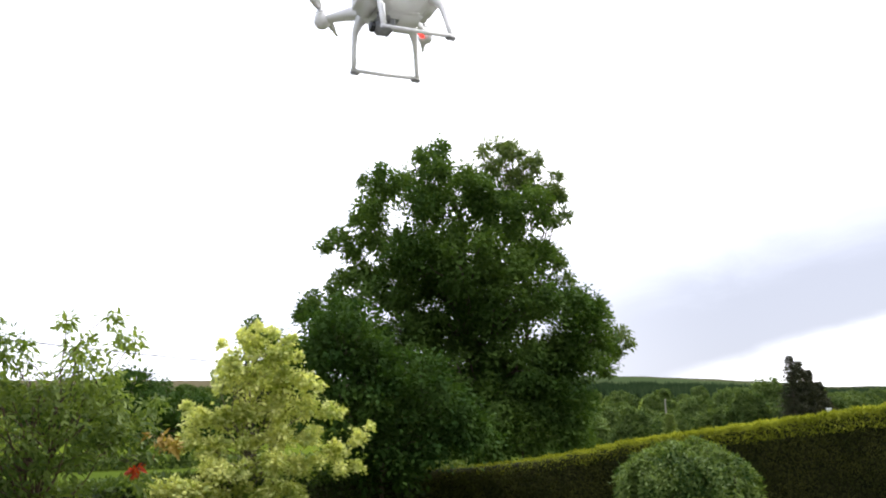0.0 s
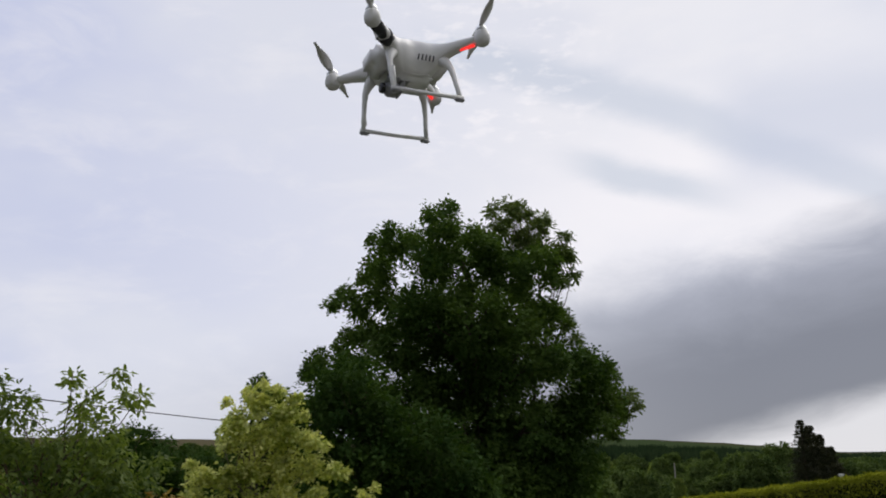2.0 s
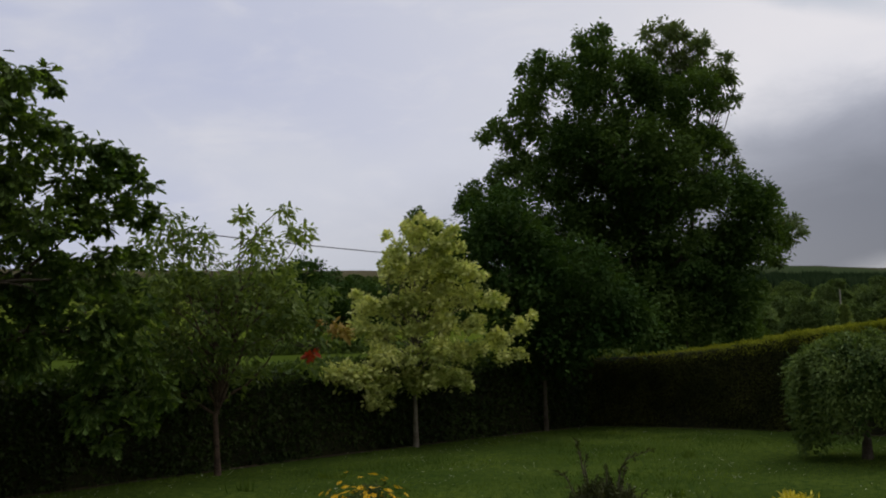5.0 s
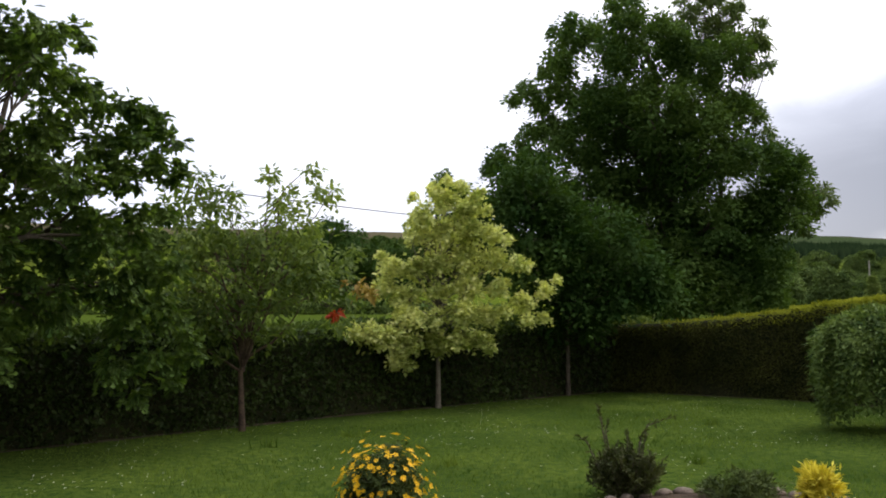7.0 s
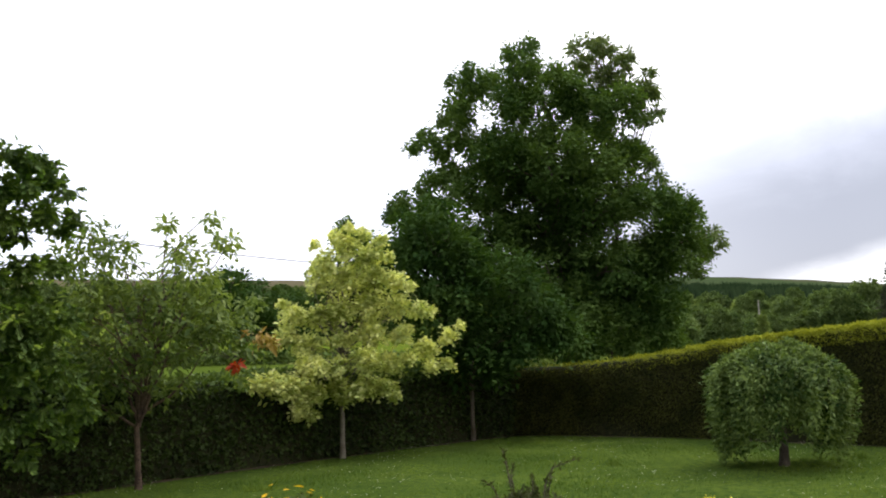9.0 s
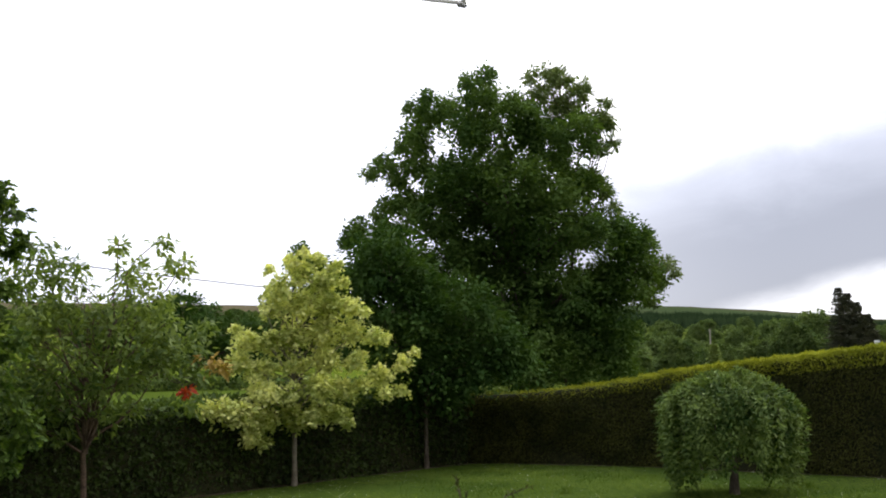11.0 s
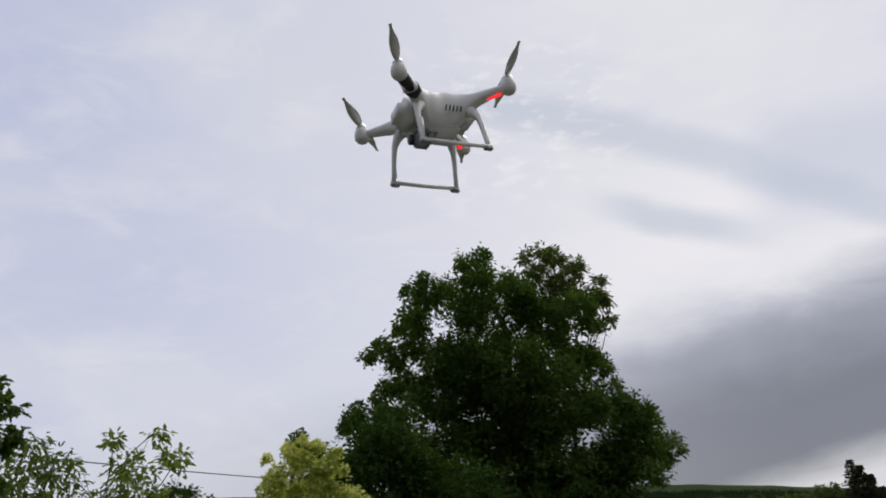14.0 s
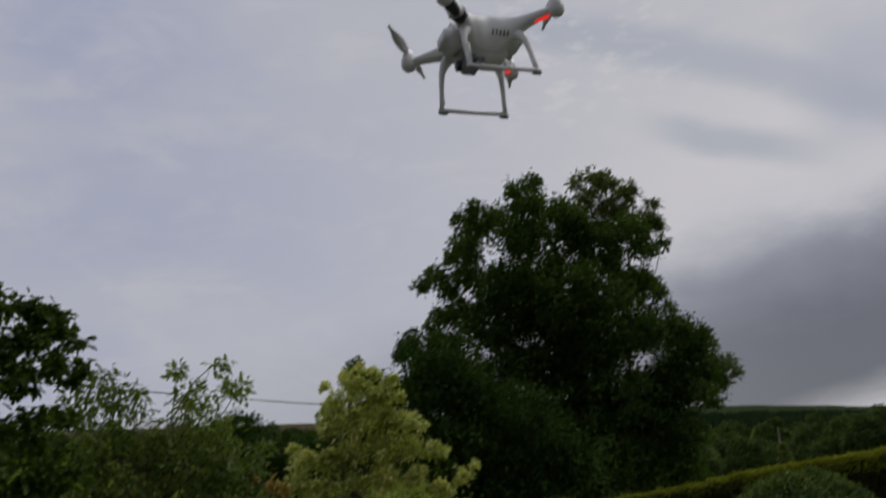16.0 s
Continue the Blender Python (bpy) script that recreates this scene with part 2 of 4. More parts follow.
# ---- mesh helpers ----
def mesh_of(name, verts, faces, mat, smooth=False):
    """A mesh from arrays of vertices and of equal-sided faces."""
    verts, faces = np.asarray(verts, np.float32), np.asarray(faces, np.int32)
    me = bpy.data.meshes.new(name)
    k = faces.shape[1]
    me.vertices.add(len(verts)), me.loops.add(faces.size), me.polygons.add(len(faces))
    me.vertices.foreach_set("co", verts.ravel())
    me.loops.foreach_set("vertex_index", faces.ravel())
    me.polygons.foreach_set("loop_start", np.arange(0, faces.size, k, dtype=np.int32))
    me.update(calc_edges=True)
    me.materials.append(mat)
    if smooth:
        me.polygons.foreach_set("use_smooth", np.ones(len(faces), bool))
    return me


def thing(name, x, y, z=0.0, label="", category="", group="", kind=""):
    ob = new(name)
    ob.location = (x, y, z)
    ob.empty_display_size = 0.2
    return tagged(ob, label, category, group, kind)


def child(name, me, parent, label="", kind=""):
    ob = new(name, me)
    ob.parent = parent
    return tagged(ob, label, kind=kind)


def part(name, bm, material, parent, label="", smooth=False):
    me = bpy.data.meshes.new(name)
    bm.to_mesh(me)
    bm.free()
    me.materials.append(material)
    if smooth:
        for p in me.polygons:
            p.use_smooth = True
    return child(name, me, parent, label)


def tubes(paths, sides=7):
    """Tapered limbs: each path is a list of (point, radius). Returns vertices and four-sided faces."""
    verts, faces = [], []
    for path in paths:
        pts = np.array([p for p, _ in path], float)
        rad = np.array([r for _, r in path], float)
        tang = np.gradient(pts, axis=0)
        tang /= np.linalg.norm(tang, axis=1)[:, None] + 1e-9
        ref = np.array([1.0, 0.13, 0.07]) if abs(tang[0][0]) < 0.8 else np.array([0.0, 1.0, 0.1])
        a = np.cross(tang, ref)
        a /= np.linalg.norm(a, axis=1)[:, None]
        b = np.cross(tang, a)
        ang = np.linspace(0, 2 * np.pi, sides, endpoint=False)
        ring = pts[:, None] + rad[:, None, None] * (np.cos(ang)[None, :, None] * a[:, None] + np.sin(ang)[None, :, None] * b[:, None])
        off = sum(len(v) for v in verts)
        verts.append(ring.reshape(-1, 3))
        for i in range(len(pts) - 1):
            for j in range(sides):
                k = (j + 1) % sides
                faces.append((off + i * sides + j, off + i * sides + k, off + (i + 1) * sides + k, off + (i + 1) * sides + j))
    return np.concatenate(verts), np.array(faces)


def limb(p0, p1, r0, r1, rng, bend=0.12, steps=6):
    p0, p1 = np.array(p0, float), np.array(p1, float)
    d = np.linalg.norm(p1 - p0)
    kink = rng.normal(0, bend * d, 3)
    kink[2] = abs(kink[2]) * 0.6
    out = []
    for s in np.linspace(0, 1, steps):
        p = p0 + (p1 - p0) * s + kink * math.sin(math.pi * s) + rng.normal(0, 0.012 * d, 3) * (0 < s < 1)
        out.append((p, r0 + (r1 - r0) * s ** 0.8))
    return out


# leaf shapes: outline in a plane, folded a little along the midrib
def outline(points, fold=0.12):
    v = [(0.0, 0.0, 0.0)] + [(x, y, abs(y) * fold) for x, y in points] + [(1.0, 0.0, -0.05)] + [(x, -y, abs(y) * fold) for x, y in reversed(points)]
    return np.array(v), np.array([(0, i, i + 1) for i in range(1, len(v) - 1)])


PLAIN = outline([(0.42, 0.30)], 0.25)
OVAL = outline([(0.25, 0.20), (0.62, 0.21)], 0.28)
SLIM = outline([(0.45, 0.17)], 0.35)
LONG = outline([(0.28, 0.17), (0.62, 0.16)], 0.3)
LOBED = outline([(0.16, 0.05), (0.30, 0.34), (0.40, 0.10), (0.62, 0.42), (0.66, 0.10), (0.86, 0.22)], 0.2)
PALM = outline([(0.10, 0.34), (0.30, 0.22), (0.45, 0.46), (0.62, 0.16)])
NEEDLE = outline([(0.5, 0.10)], 0.1)
GRASS = (np.array([(0, -0.07, 0), (0, 0.07, 0), (1.0, 0.0, 0.0)]), np.array([(0, 1, 2)]))


def unit(v):
    return v / (np.linalg.norm(v, axis=-1, keepdims=True) + 1e-9)


def leaves(shape, pos, along, up, size):
    """All the leaves of a crown as one triangle soup: at pos, pointing along, facing up."""
    tv, tf = shape
    along = unit(along)
    side = unit(np.cross(up, along))
    face = np.cross(along, side)
    s = np.broadcast_to(np.asarray(size, float).reshape(-1, 1, 1), (len(pos), 1, 1))
    v = pos[:, None] + s * (tv[None, :, :1] * along[:, None] + tv[None, :, 1:2] * side[:, None] + tv[None, :, 2:] * face[:, None])
    f = tf[None] + (np.arange(len(pos)) * len(tv))[:, None, None]
    return v.reshape(-1, 3), f.reshape(-1, 3)


def join(*pieces):
    verts, faces, off = [], [], 0
    for v, f in pieces:
        verts.append(v), faces.append(np.asarray(f) + off)
        off += len(v)
    return np.concatenate(verts), np.concatenate(faces)


def foliage(rng, centres, radii, shape, size, tuft, per, droop=0.35, cover=1.3, inner=0.5, squash=0.85, spread=0.36, bulge=0.35):
    """Leaves in shallow domed sprays of radius tuft, set on the outer part of round boughs, thick on the sprays and open between them."""
    pos, along, ups = [], [], []
    for c, r in zip(centres, radii):
        wide = min(tuft, 0.85 * r)
        each = max(6, int(per * (wide / tuft) ** 2))
        n = max(3, int(cover * 4 * (r / wide) ** 2))
        d = unit(rng.normal(size=(n, 3)))
        rad = np.maximum(r - wide * 0.3, 0.2 * r) * (inner + (1.0 - inner) * rng.random(n) ** 0.5)
        mid = c + d * rad[:, None] * np.array([1, 1, squash])
        big = wide * (0.6 + 0.7 * rng.random(n))[:, None]
        k = np.clip(rng.normal(0, 0.42, (n, each, 3)), -0.85, 0.85)
        level = np.hypot(k[..., 0], k[..., 1])
        tilt = rng.normal(0, 0.30, (n, 1, 2))
        k[..., 2] = spread * (0.45 - 1.1 * level ** 2 + 0.8 * k[..., 2]) - droop * level ** 2 * 0.5 + (k[..., :2] * tilt).sum(-1)
        flat_out = k * np.array([1, 1, 0])
        k = k * big[..., None]
        a = flat_out + d[:, None] * 0.5 + rng.normal(0, 0.45, (n, each, 3))
        a[..., 2] -= droop
        u = np.concatenate([-tilt, np.ones((n, 1, 1))], -1) + flat_out * 1.1 + d[:, None] * bulge + rng.normal(0, 0.30, (n, each, 3))
        pos.append((mid[:, None] + k).reshape(-1, 3)), along.append(a.reshape(-1, 3)), ups.append(u.reshape(-1, 3))
    pos, along, ups = np.concatenate(pos), np.concatenate(along), np.concatenate(ups)
    return leaves(shape, pos, along, ups, size * (0.65 + 0.6 * rng.random(len(pos))))


def boughs(rng, lobes, at, depth, layers=2):
    """Bough centres in the tree's own space, from (sideways, height, radius) as seen from the camera; a fourth number
    sets how far a bough leans out over the lawn.
    """
    away = np.array([at[0], at[1], 0.0]) / math.hypot(*at)
    right = np.array([away[1], -away[0], 0.0])
    half = max(abs(u) + r for u, _, r, *_ in lobes)
    cs, rs = [], []
    for u, h, r, *near in lobes:
        reach = depth * math.sqrt(max(0.1, 1 - (u / half) ** 2))
        for i in range(layers):
            d = (i - (layers - 1) / 2) * reach / max(1, layers - 1) * 1.2 + rng.uniform(-0.25, 0.25) * reach
            if near:
                d = -near[0] + rng.uniform(-0.1, 0.1)
            k = 1 + d / math.hypot(*at)
            cs.append(right * u * k + away * d + np.array([0, 0, 1.65 + (h - 1.65) * k])), rs.append(r)
    return np.array(cs), np.array(rs), right, away


def tree(name, at, lobes, leaf, bark, shape, size, tuft, per, depth, trunk_r, fork, label, category="tree", layers=2, seed=1,
         droop=0.35, cover=1.3, lean=(0, 0), inner=0.5, foot=0.0, spread=0.36, bulge=0.35):
    rng = np.random.default_rng(seed)
    ob = thing(name, at[0], at[1], foot, label, category)
    cs, rs, right, away = boughs(rng, lobes, at, depth, layers)
    cs = cs - np.array([0, 0, foot])
    v, f = foliage(rng, cs, rs, shape, size, tuft, per, droop, cover, inner, 0.85, spread, bulge)
    child("crown", mesh_of("crown", v, f, leaf), ob)
    top = right * lean[0] + away * lean[1] + np.array([0, 0, fork])
    high = cs[np.argmax(cs[:, 2])] * np.array([0.6, 0.6, 0.92])
    flare = [((0, 0, -0.1), trunk_r * 1.5), ((0, 0, 0.05), trunk_r * 1.25), (top * 0.3, trunk_r), (top * 0.65, trunk_r * 0.93), (top, trunk_r * 0.85)]
    flare = [(np.array(p, float), r) for p, r in flare]
    leader = limb(top, high, trunk_r * 0.85, trunk_r * 0.12, rng, 0.04, 9)
    child("trunk", mesh_of("trunk", *tubes([flare + leader[1:]], 10), bark, True), ob)
    order = np.argsort(-rs)
    for i in order[:26]:
        s = float(np.clip((cs[i][2] - fork) / (high[2] - fork) * 0.6, 0.0, 0.85))
        j = min(8, int(s * 8))
        p0, r0 = leader[j]
        boughs_here = [limb(p0, cs[i], r0 * 0.55, trunk_r * 0.08, rng)]
        for _ in range(4):
            e = cs[i] + unit(rng.normal(size=3)) * rs[i] * 0.85
            boughs_here.append(limb(boughs_here[0][3][0], e, trunk_r * 0.11, trunk_r * 0.02, rng, 0.1, 5))
        child("limb", mesh_of("limb", *tubes(boughs_here, 5), bark, True), ob)
    return ob


# ---- ground ----
def smooth(a, b, v):
    s = np.clip((v - a) / (b - a), 0, 1)
    return s * s * (3 - 2 * s)


def height(x, y):
    """The lie of the land: a level garden, then fields rising to a moorland ridge."""
    r, a = np.hypot(x, y), np.degrees(np.arctan2(x, y))
    ridge = np.interp(a, [-180, -40, -16, -12, 9.5, 14, 18.6, 22, 40, 180], [3.0, 5.3, 5.10, 4.98, 4.60, 4.22, 3.72, 3.2, 2.5, 3.0])
    ridge = ridge + 0.018 * np.sin(a * 1.7) + 0.010 * np.sin(a * 5.3)
    power = np.interp(a, [-180, -12, 5, 180], [1.15, 1.15, 1.6, 1.6])
    return 1200 * np.tan(np.radians(ridge)) * np.clip((r - 25) / 1175, 0, 1) ** power * (1 - 0.55 * smooth(1200, 2500, r))


rings = np.concatenate([np.array([0.002]), np.linspace(0.5, 30, 30), np.geomspace(32, 4500, 70)])
turns = np.radians(np.concatenate([np.arange(-180, -45, 5), np.arange(-45, 45, 0.75), np.arange(45, 180, 5)]))
rr, aa = np.meshgrid(rings, turns, indexing="ij")
gx, gy = rr * np.sin(aa), rr * np.cos(aa) - 1.5
gv = np.stack([gx, gy, height(gx, gy)], -1).reshape(-1, 3)
m = len(turns)
gf = [(i * m + j, i * m + (j + 1) % m, (i + 1) * m + (j + 1) % m, (i + 1) * m + j) for i in range(len(rings) - 1) for j in range(m)]
gf = [f[::-1] for f in gf]
ground = new("ground", mesh_of("ground", gv, gf, TURF, True))
tagged(ground, "mown green lawn with daisies, fields and moorland hills beyond", "ground", kind="structure")

# unseen slab under the camera, added to bounce neutral light onto the drone
bm = bmesh.new()
bmesh.ops.create_cube(bm, size=1.0)
bmesh.ops.scale(bm, vec=(12.0, 9.0, 0.06), verts=bm.verts)
bmesh.ops.translate(bm, vec=(0.0, -1.3, 0.0), verts=bm.verts)
bmesh.ops.bevel(bm, geom=bm.edges[:], offset=0.008, segments=2, affect="EDGES")
me = bpy.data.meshes.new("bounce_slab")
bm.to_mesh(me)
bm.free()
me.materials.append(BOUNCE_PAVING)
tagged(new("bounce_slab", me), "unseen plain grey slab added to reflect light onto the drone", "pavement", kind="structure")

# ---- hedges ----
LEFT_LINE = [(-13.5, 3.0), (-7.6, 10.7), (-4.9, 15.2), (-2.4, 18.7), (0.6, 22.4)]
RIGHT_LINE = [(-1.4, 21.3), (0.4, 20.9), (3.0, 19.5), (6.4, 16.6), (11.5, 12.2), (16.0, 7.5)]


def along_line(line, step):
    pts = [np.array(line[0], float)]
    for a, b in zip(line, line[1:]):
        a, b = np.array(a, float), np.array(b, float)
        n = max(1, int(np.linalg.norm(b - a) / step))
        pts += [a + (b - a) * (i + 1) / n for i in range(n)]
    return np.array(pts)


def hedge(name, line, tall, thick, leaf, lit_leaf, shape, size, per_m2, label, seed, fuzz, shoots=0.0):
    """A clipped hedge: a near-black core sheet as painted inner shade, leaves over its face and top, and the season's
    growth on top, coloured lighter as lit from above. tall(s) with s from 0 to 1.
    """
    rng = np.random.default_rng(seed)
    pts = along_line(line, 0.5)
    tang = unit(np.gradient(pts, axis=0))
    out = np.stack([-tang[:, 1], tang[:, 0]], 1)
    out *= np.sign(-(out * pts).sum(1))[:, None]
    s = np.linspace(0, 1, len(pts))
    hs = tall(s)
    ob = thing(name, *pts[len(pts) // 2], 0, label, "hedge")
    o = np.array([*pts[len(pts) // 2], 0.0])
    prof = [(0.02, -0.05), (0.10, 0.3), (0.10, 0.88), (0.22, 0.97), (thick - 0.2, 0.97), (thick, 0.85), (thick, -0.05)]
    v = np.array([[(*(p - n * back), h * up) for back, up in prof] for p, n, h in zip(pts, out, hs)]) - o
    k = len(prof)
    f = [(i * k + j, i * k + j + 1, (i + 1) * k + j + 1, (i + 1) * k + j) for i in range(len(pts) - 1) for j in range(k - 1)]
    child("hedge_shade_core", mesh_of("hedge_shade_core", v.reshape(-1, 3), f, CORE_SHADE), ob)
    length = np.linalg.norm(np.diff(pts, axis=0), axis=1).sum()

    def cover(n, front, low, high, begin=0.0):
        q = (np.clip(begin + rng.normal(0, 0.35 * begin, n), 0, 1) + (1 - 1.7 * begin) * rng.random(n)).clip(0, 0.9999) * (len(pts) - 1)
        i, w = q.astype(int), (q % 1)[:, None]
        p = pts[i] * (1 - w) + pts[np.minimum(i + 1, len(pts) - 1)] * w
        nn, hh = out[i], hs[i]
        if front:
            back = -0.02 + rng.random(n) * 0.12 - fuzz * rng.random(n) ** 3
            z = hh * (high - (high - low) * rng.random(n) ** (1.0 if low < 0.5 else 1.8))
            face = np.concatenate([nn, np.zeros((n, 1))], 1)
        else:
            back = rng.random(n) * thick
            z = hh * (0.95 + 0.05 * rng.random(n)) + fuzz * 0.8 * rng.random(n) ** 3
            face = np.tile([0, 0, 1.0], (n, 1))
        pos = np.concatenate([p - nn * back[:, None], z[:, None]], 1) - o
        bulge = 0.05 * np.sin(pos[:, 0] * 2.1 + pos[:, 2] * 3) + 0.04 * np.sin(pos[:, 1] * 3.3)
        pos[:, :2] += nn * bulge[:, None] * front
        a = face * 0.6 + rng.normal(0, 0.6, (n, 3)) + np.array([0, 0, -0.25 if front else 0.5])
        return leaves(shape, pos, a, face + rng.normal(0, 0.6, (n, 3)), size * (0.6 + 0.7 * rng.random(n)))

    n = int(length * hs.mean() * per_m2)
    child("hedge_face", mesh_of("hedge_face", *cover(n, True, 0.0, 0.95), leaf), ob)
    # top leaves carry painted top light as well as their fresh growth colour
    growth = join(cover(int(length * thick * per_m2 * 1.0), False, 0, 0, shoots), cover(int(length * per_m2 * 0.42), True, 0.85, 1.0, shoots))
    child("lit_new_growth", mesh_of("lit_new_growth", *growth, lit_leaf), ob, "yellow-green new shoots along the top, coloured as lit from above")
    return ob


hedge("broadleaf_hedge", LEFT_LINE, lambda s: 1.48 + 0.05 * np.sin(s * 40), 1.0, HEDGE_LEAF, HEDGE_LIT_TOP, PLAIN, 0.085, 600,
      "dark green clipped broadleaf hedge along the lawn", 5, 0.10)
# bright top band starts late: its dark left end copies the tree's shade
hedge("cypress_hedge", RIGHT_LINE, lambda s: np.interp(s, [0, 0.08, 0.15, 0.213, 0.412, 0.711, 1.0], [1.46, 1.49, 1.64, 1.86, 2.22, 2.50, 2.66]), 1.1, CYPRESS, CYPRESS_LIT_TOP, SLIM, 0.055, 2400,
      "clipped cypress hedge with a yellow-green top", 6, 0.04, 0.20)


def litter_strip(line, width, label):
    """Bare earth and dead leaves along the foot of a hedge."""
    pts = along_line(line, 0.35)
    tang = unit(np.gradient(pts, axis=0))
    out = np.stack([-tang[:, 1], tang[:, 0]], 1)
    out *= np.sign(-(out * pts).sum(1))[:, None]
    r = np.random.default_rng(len(pts))
    w = width * (0.7 + 0.6 * r.random(len(pts)))
    v = np.concatenate([np.concatenate([pts - out * 0.3, np.full((len(pts), 1), 0.010)], 1), np.concatenate([pts + out * w[:, None], np.full((len(pts), 1), 0.006)], 1)])
    n = len(pts)
    tagged(new("earth_strip", mesh_of("earth_strip", v, [(i, i + 1, n + i + 1, n + i) for i in range(n - 1)], SOIL)), label, "soil", kind="structure")


litter_strip(LEFT_LINE, 0.16, "brown earth and dead leaves under the broadleaf hedge")
litter_strip(RIGHT_LINE, 0.12, "brown earth under the cypress hedge")

# ---- garden trees ----
BIG = [
    (-1.25, 11.35, 0.32), (-0.70, 11.57, 0.28), (-0.85, 10.92, 0.60), (-2.64, 10.87, 0.30), (-2.56, 10.28, 0.49), (-3.16, 10.54, 0.23),
    (-1.88, 10.40, 0.53), (-3.12, 9.67, 0.46), (-3.48, 9.20, 0.28), (-4.14, 8.78, 0.32), (-4.55, 8.43, 0.25), (-3.56, 8.39, 0.46),
    (-2.87, 8.54, 0.46), (-3.89, 7.42, 0.35), (-4.31, 7.09, 0.20), (-3.40, 7.46, 0.50), (-1.03, 9.65, 0.92), (0.25, 10.08, 0.77),
    (0.80, 9.49, 0.77), (1.69, 9.45, 0.60), (2.30, 9.74, 0.49), (2.53, 9.05, 0.35), (-1.58, 8.06, 1.09), (-0.28, 7.65, 1.23),
]
BIG_LOW = [
    (1.09, 7.72, 0.99), (2.15, 7.79, 0.63), (-2.54, 7.00, 0.99), (-0.95, 6.13, 1.51), (0.82, 6.25, 1.37), (2.40, 6.37, 0.85),
    (3.24, 6.31, 0.60), (3.87, 6.10, 0.39), (4.15, 5.83, 0.25), (3.56, 5.27, 0.74), (4.15, 4.86, 0.39), (3.86, 4.38, 0.39),
    (2.83, 4.41, 0.85), (1.45, 4.45, 1.16), (-0.14, 4.15, 1.34), (-2.23, 4.92, 1.34), (-3.65, 5.33, 0.99), (2.26, 3.21, 0.88),
    (0.86, 2.73, 0.99), (2.92, 2.68, 0.64), (3.45, 3.14, 0.39), (-0.54, 2.42, 0.99), (3.14, 1.99, 0.50), (2.02, 1.84, 0.53),
    (-5.08, 6.46, 0.39), (-5.34, 6.18, 0.20), (-4.90, 6.82, 0.21), (-4.60, 5.81, 0.53), (-4.14, 6.57, 0.46), (1.50, 3.30, 0.95), (0.30, 3.20, 1.10), (-1.30, 3.20, 1.20), (0.20, 1.75, 0.75), (-0.35, 8.75, 0.50), (3.00, 5.05, 0.70), (-2.95, 9.15, 0.36), (1.50, 8.65, 0.45), (0.60, 8.60, 0.40),
]
MID = [
    (-0.66, 3.22, 0.78), (-1.23, 3.94, 0.47), (0.03, 2.73, 0.85), (0.87, 3.17, 0.73), (1.43, 2.57, 0.73), (1.95, 2.21, 0.47),
    (-0.68, 2.28, 0.59), (0.24, 1.79, 0.52), (-1.14, 2.76, 0.47), (0.83, 1.89, 0.47), (-0.18, 3.67, 0.65), (-1.23, 4.36, 0.49),
    (-0.64, 4.04, 0.61), (-1.59, 3.77, 0.40), (-0.63, 4.64, 0.47), (-0.46, 1.53, 0.42), (0.46, 1.39, 0.33),
]
SPIKE = [
    (-0.03, 5.62, 0.23), (-0.06, 5.30, 0.32), (0.45, 5.16, 0.32), (1.01, 4.96, 0.32), (0.60, 4.16, 0.71), (-0.27, 4.01, 0.64),
    (0.99, 3.19, 0.97),
]
GOLD = [
    (0.18, 4.06, 0.10), (-0.08, 3.93, 0.11), (0.43, 3.96, 0.12), (-0.42, 3.77, 0.09), (0.73, 3.82, 0.12), (0.12, 3.70, 0.24),
    (0.52, 3.54, 0.25), (0.87, 3.53, 0.10), (-0.27, 3.46, 0.21), (-0.38, 3.16, 0.24), (0.10, 3.13, 0.28), (0.61, 3.11, 0.28),
    (1.02, 3.10, 0.18), (1.26, 2.99, 0.09), (-1.01, 2.68, 0.12), (-0.81, 2.47, 0.21), (-0.39, 2.46, 0.25), (0.01, 2.58, 0.26),
    (0.49, 2.63, 0.28), (1.00, 2.61, 0.23), (1.43, 2.55, 0.17), (1.63, 2.55, 0.08), (-0.92, 2.14, 0.20), (-0.51, 1.96, 0.24),
    (-0.01, 2.04, 0.22), (0.53, 2.12, 0.26), (1.06, 2.15, 0.20),
]
GOLD_LOW = [
    (1.22, 1.71, 0.14), (1.53, 1.84, 0.19), (1.90, 2.07, 0.15), (2.13, 2.27, 0.08), (1.87, 1.57, 0.12), (1.62, 1.53, 0.13),
    (-0.54, 1.56, 0.29, 0.59), (-0.02, 1.59, 0.19), (0.46, 1.66, 0.25), (0.86, 1.61, 0.21), (-1.57, 1.33, 0.14, 1.42), (-1.23, 1.31, 0.20, 1.14),
    (-0.89, 1.23, 0.22, 0.87), (-0.55, 1.12, 0.23, 0.60), (-0.75, 0.84, 0.14, 0.76), (-0.13, 1.25, 0.21), (0.35, 1.23, 0.22), (0.75, 1.21, 0.19),
    (0.94, 1.01, 0.09), (0.07, 1.04, 0.17), (-0.51, 0.74, 0.09, 0.57),
]
